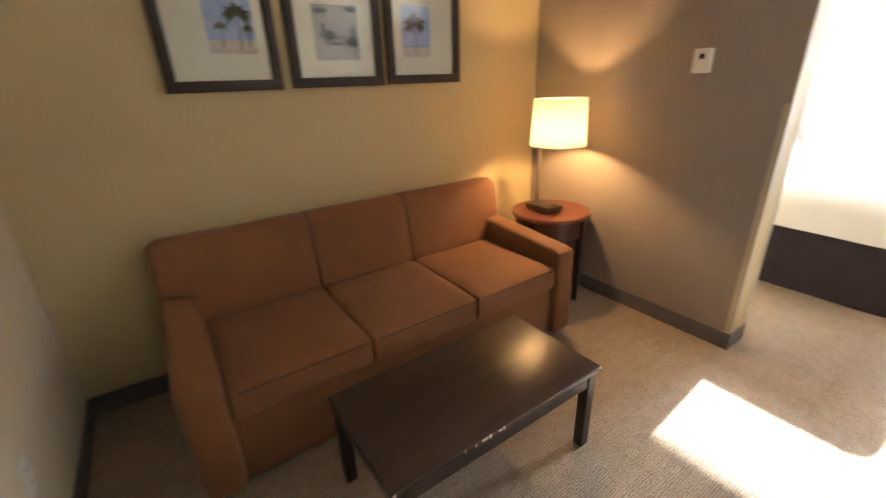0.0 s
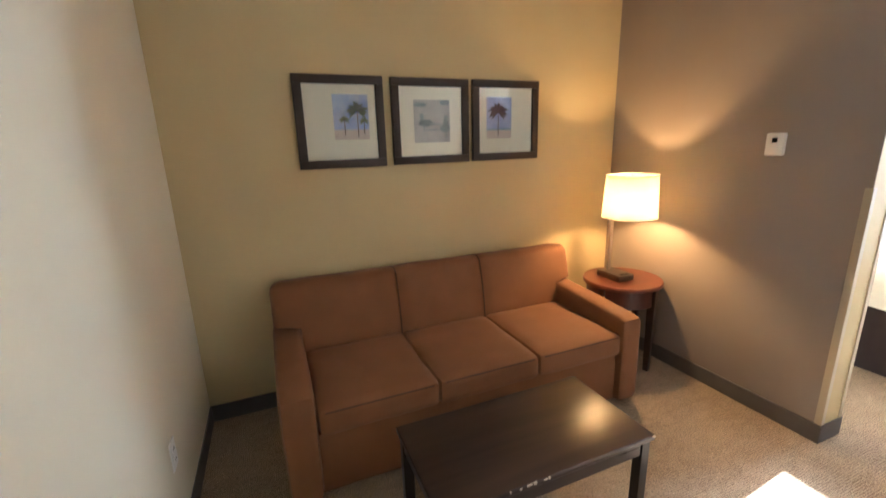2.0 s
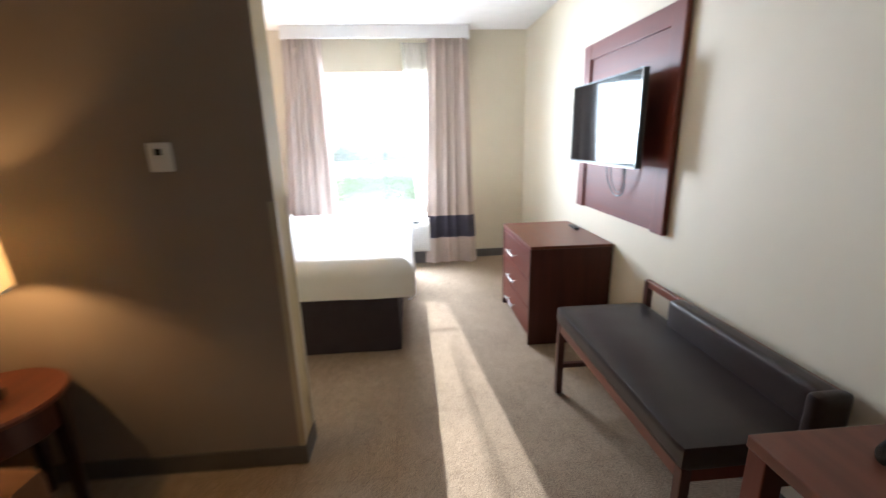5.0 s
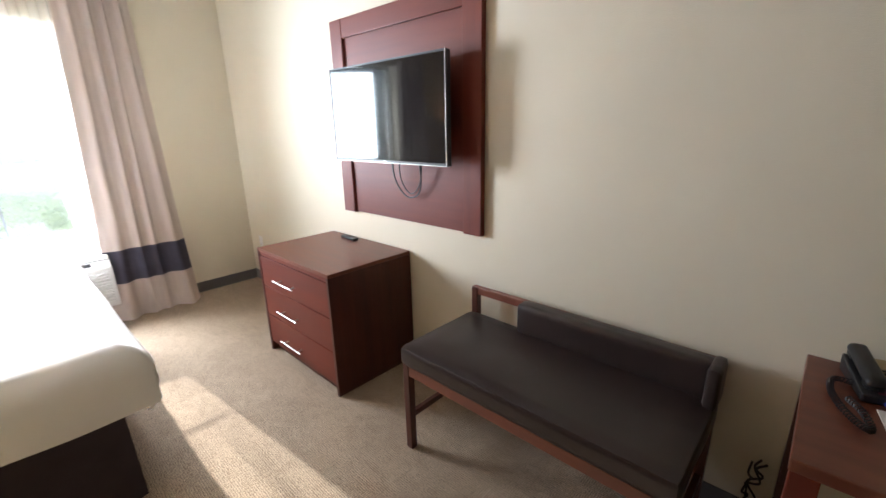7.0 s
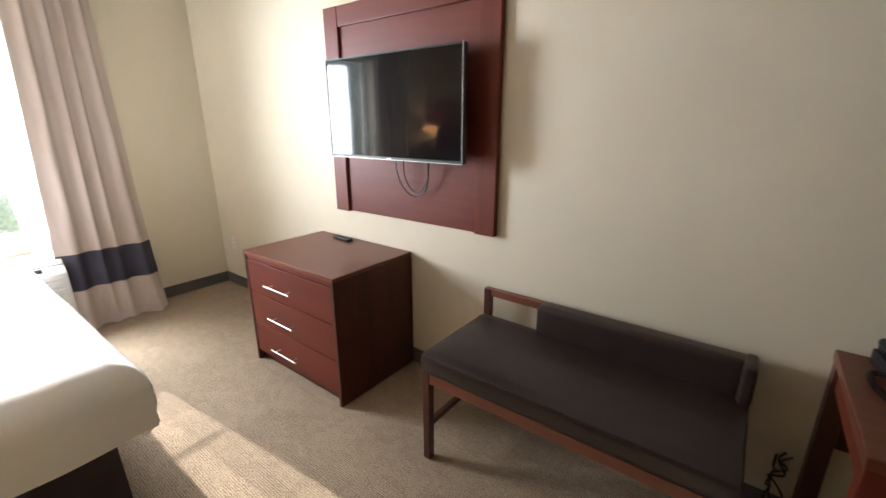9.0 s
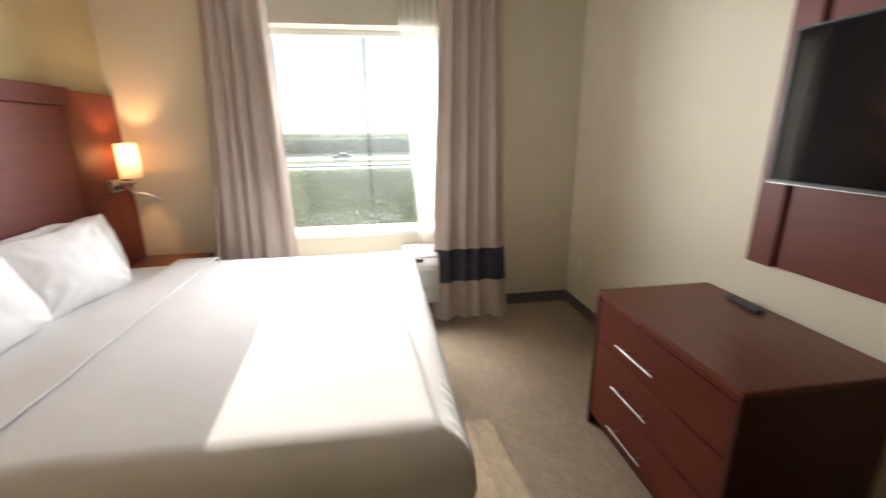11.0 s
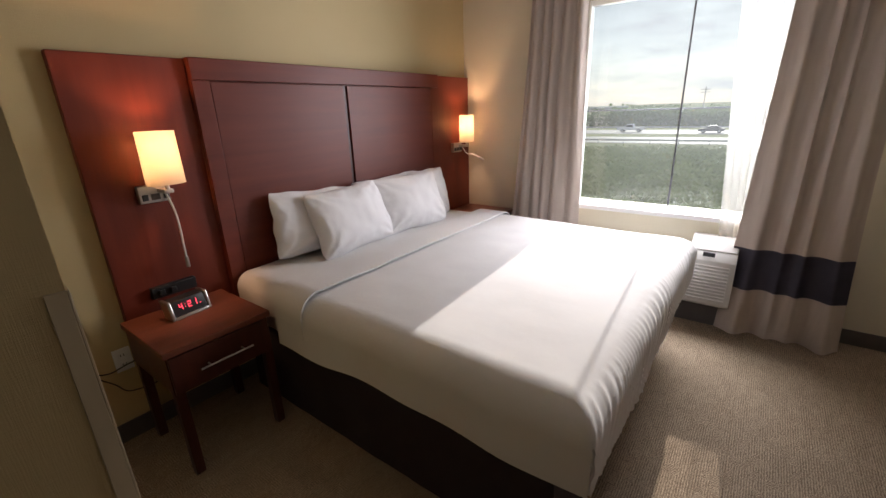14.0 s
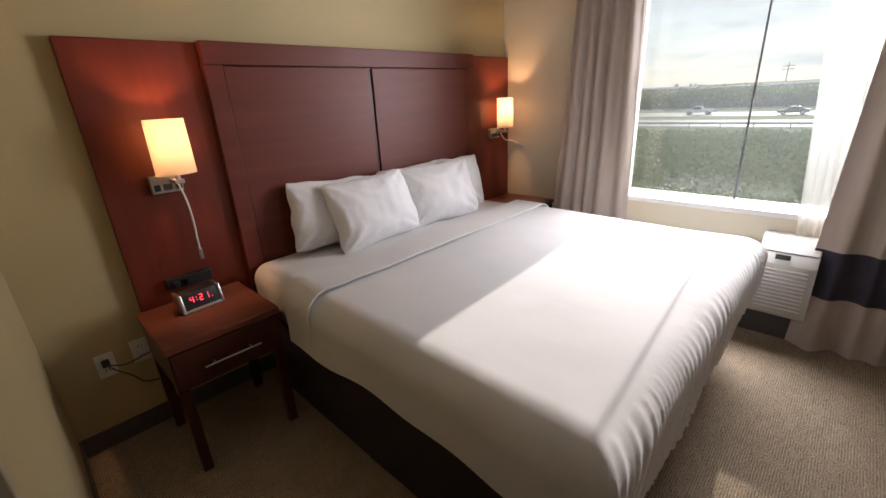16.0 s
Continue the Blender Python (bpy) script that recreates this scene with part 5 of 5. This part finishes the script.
structure("road", boxed(77, 91, -1500, 1500, GZ, GZ + 0.06), M_ASPHALT, "grey highway lanes", "road")
structure("road", boxed(101, 115, -1500, 1500, GZ, GZ + 0.06), M_ASPHALT, "grey highway lanes", "road")
M_LINE = mat("road_paint", (0.7, 0.7, 0.66), (0.6, 0.6, 0.56), rough=0.8)
for x in (78, 90, 102, 114):
    structure("road_marking", boxed(x - 0.1, x + 0.1, -1500, 1500, GZ + 0.06, GZ + 0.066), M_LINE, "white painted edge line", "road marking")


def guard_rail(x):
    gr = thing("guard_rail", (x, 10, GZ), "galvanised steel guard rail along the highway", "guard rail")
    part("rail", boxed(x - 0.05, x + 0.05, -150, 220, GZ + 0.50, GZ + 0.80, 0.03, 1), M_RAIL, gr)
    for k in range(60):
        y = -110 + k * 4.0
        part("post", boxed(x + 0.05, x + 0.2, y, y + 0.12, GZ - 0.05, GZ + 0.75), M_RAIL, gr)


guard_rail(75.5)
guard_rail(116.5)


def foliage(name, count, area, size, height, material, label, seed, tall=1.0):
    """Many small leaf clumps, each a ragged fan of little blades."""
    rnd = random.Random(seed)
    verts, faces = [], []
    for _ in range(count):
        x, y = rnd.uniform(*area[0]), rnd.uniform(*area[1])
        h = height * (0.45 + 0.75 * (0.5 + 0.5 * noise.noise(Vector((x * 0.05, y * 0.05, seed))))) * rnd.uniform(0.7, 1.15)
        zc = GZ + rnd.uniform(0.05, 1.0) * h
        w = size * rnd.uniform(0.5, 1.3)
        for _ in range(3):
            a, b = rnd.uniform(0, 6.28), rnd.uniform(-0.9, 0.9)
            u = Vector((math.cos(a), math.sin(a), 0)) * w
            v = Vector((-math.sin(a) * math.sin(b), math.cos(a) * math.sin(b), math.cos(b) * tall)) * w * 0.8
            c = Vector((x, y, zc)) + Vector((rnd.uniform(-w, w), rnd.uniform(-w, w), rnd.uniform(-w, w) * 0.6))
            k = len(verts)
            verts += [c - u * 0.5, c - v * 0.35 + u * 0.12, c + u * 0.5, c + v * 0.6 + u * 0.1, c + v * 0.45 - u * 0.2]
            faces.append((k, k + 1, k + 2, k + 3, k + 4))
    me = bpy.data.meshes.new(name)
    me.from_pydata([tuple(p) for p in verts], [], faces)
    me.materials.append(material)
    return tagged(new(name, me), label, "plants", kind="stuff")


foliage("scrub", 60000, ((15, 63), (-22, 42)), 0.30, 1.0, M_BUSH, "dense green scrub on the bank below the highway", 1)
foliage("far_woods", 26000, ((135, 165), (-60, 130)), 0.9, 5.2, M_TREES, "distant line of green trees beyond the highway", 2)


def wheel_bm(x, y, z, r, w):
    bm = turned([(r * 0.55, 0), (r * 0.97, 0.01), (r, 0.04), (r, w - 0.04), (r * 0.97, w - 0.01), (r * 0.55, w)], (0, 0, 0), 22)
    bm.transform(Matrix.Translation((x, y, z)) @ Matrix.Rotation(radians(90), 4, "Y"))
    return bm


def vehicle(name, label, x, y, outline, roof, paint, length):
    """A car broadside to the room: outline and roof are (along, height) profiles of its lower body and its cabin."""
    z = GZ + 0.06
    ca = thing(name, (x, y, z), label, "vehicle")

    def slab(prof, x0, x1, inset):
        bm = bmesh.new()
        a = [bm.verts.new((x0, y + p, z + q)) for p, q in prof]
        b = [bm.verts.new((x1, y + p, z + q)) for p, q in prof]
        n = len(prof)
        for i in range(n):
            bm.faces.new((a[i], a[(i + 1) % n], b[(i + 1) % n], b[i]))
        bm.faces.new(a)
        bm.faces.new(b[::-1])
        bmesh.ops.bevel(bm, geom=bm.edges[:], offset=0.05, segments=2, affect="EDGES")
        return bm

    part("body", slab(outline, x - 0.9, x + 0.9, 0), paint, ca)
    part("cabin", slab(roof, x - 0.72, x + 0.72, 0), paint, ca)
    mid = sum(p for p, q in roof) / len(roof)
    low, high = min(q for p, q in roof), max(q for p, q in roof)
    part("side_window", slab([(mid + (p - mid) * 0.80, low + 0.06 + (q - low) * 0.72) for p, q in roof], x - 0.76, x - 0.70, 0), M_CARGLASS, ca)
    for s in (-0.30, 0.30):
        for dx in (-0.92, 0.68):
            w = part("wheel", wheel_bm(x + dx, y + s * length, z + 0.36, 0.36, 0.24), M_TYRE, ca)
            part("rim", wheel_bm(x + dx - 0.01 + (0.02 if dx > 0 else 0), y + s * length, z + 0.36, 0.21, 0.24), M_RAIL, w)
    return ca


vehicle("pickup_truck", "white pickup truck on the far lanes", 106.5, 24.4, [(2.9, 0.45), (2.9, 0.95), (1.6, 1.08), (-2.9, 1.1), (-2.9, 0.5)], [(1.5, 1.05), (0.85, 1.75), (-0.5, 1.78), (-0.75, 1.05)], M_CARPAINT, 5.8)
vehicle("sedan", "dark sedan on the far lanes", 104.0, 8.6, [(2.3, 0.35), (2.3, 0.75), (1.3, 0.95), (-2.2, 0.98), (-2.3, 0.4)], [(1.2, 0.92), (0.4, 1.42), (-0.9, 1.44), (-1.8, 0.95)], M_CARDARK, 4.6)
up = thing("utility_pole", (190, 20, GZ), "distant wooden utility pole with cross arms", "pole")
part("pole", turned([(0.22, 0), (0.15, 11.5)], (190, 20, GZ), 10), M_POLE, up)
for h in (10.2, 9.2):
    part("cross_arm", boxed(189.9, 190.1, 18.3, 21.7, GZ + h, GZ + h + 0.25), M_POLE, up)
fb = thing("far_building", (160, 48, GZ), "distant pale flat-roofed building among the trees", "building")
part("wall", boxed(157, 170, 40, 58, GZ, GZ + 5.2), M_ROOF, fb)
part("roof", boxed(156.6, 170.4, 39.6, 58.4, GZ + 5.2, GZ + 5.6), M_SILL, fb)
for k in range(5):
    part("window", boxed(156.95, 157.05, 42 + k * 3.1, 44 + k * 3.1, GZ + 1.6, GZ + 3.4), M_CARGLASS, fb)
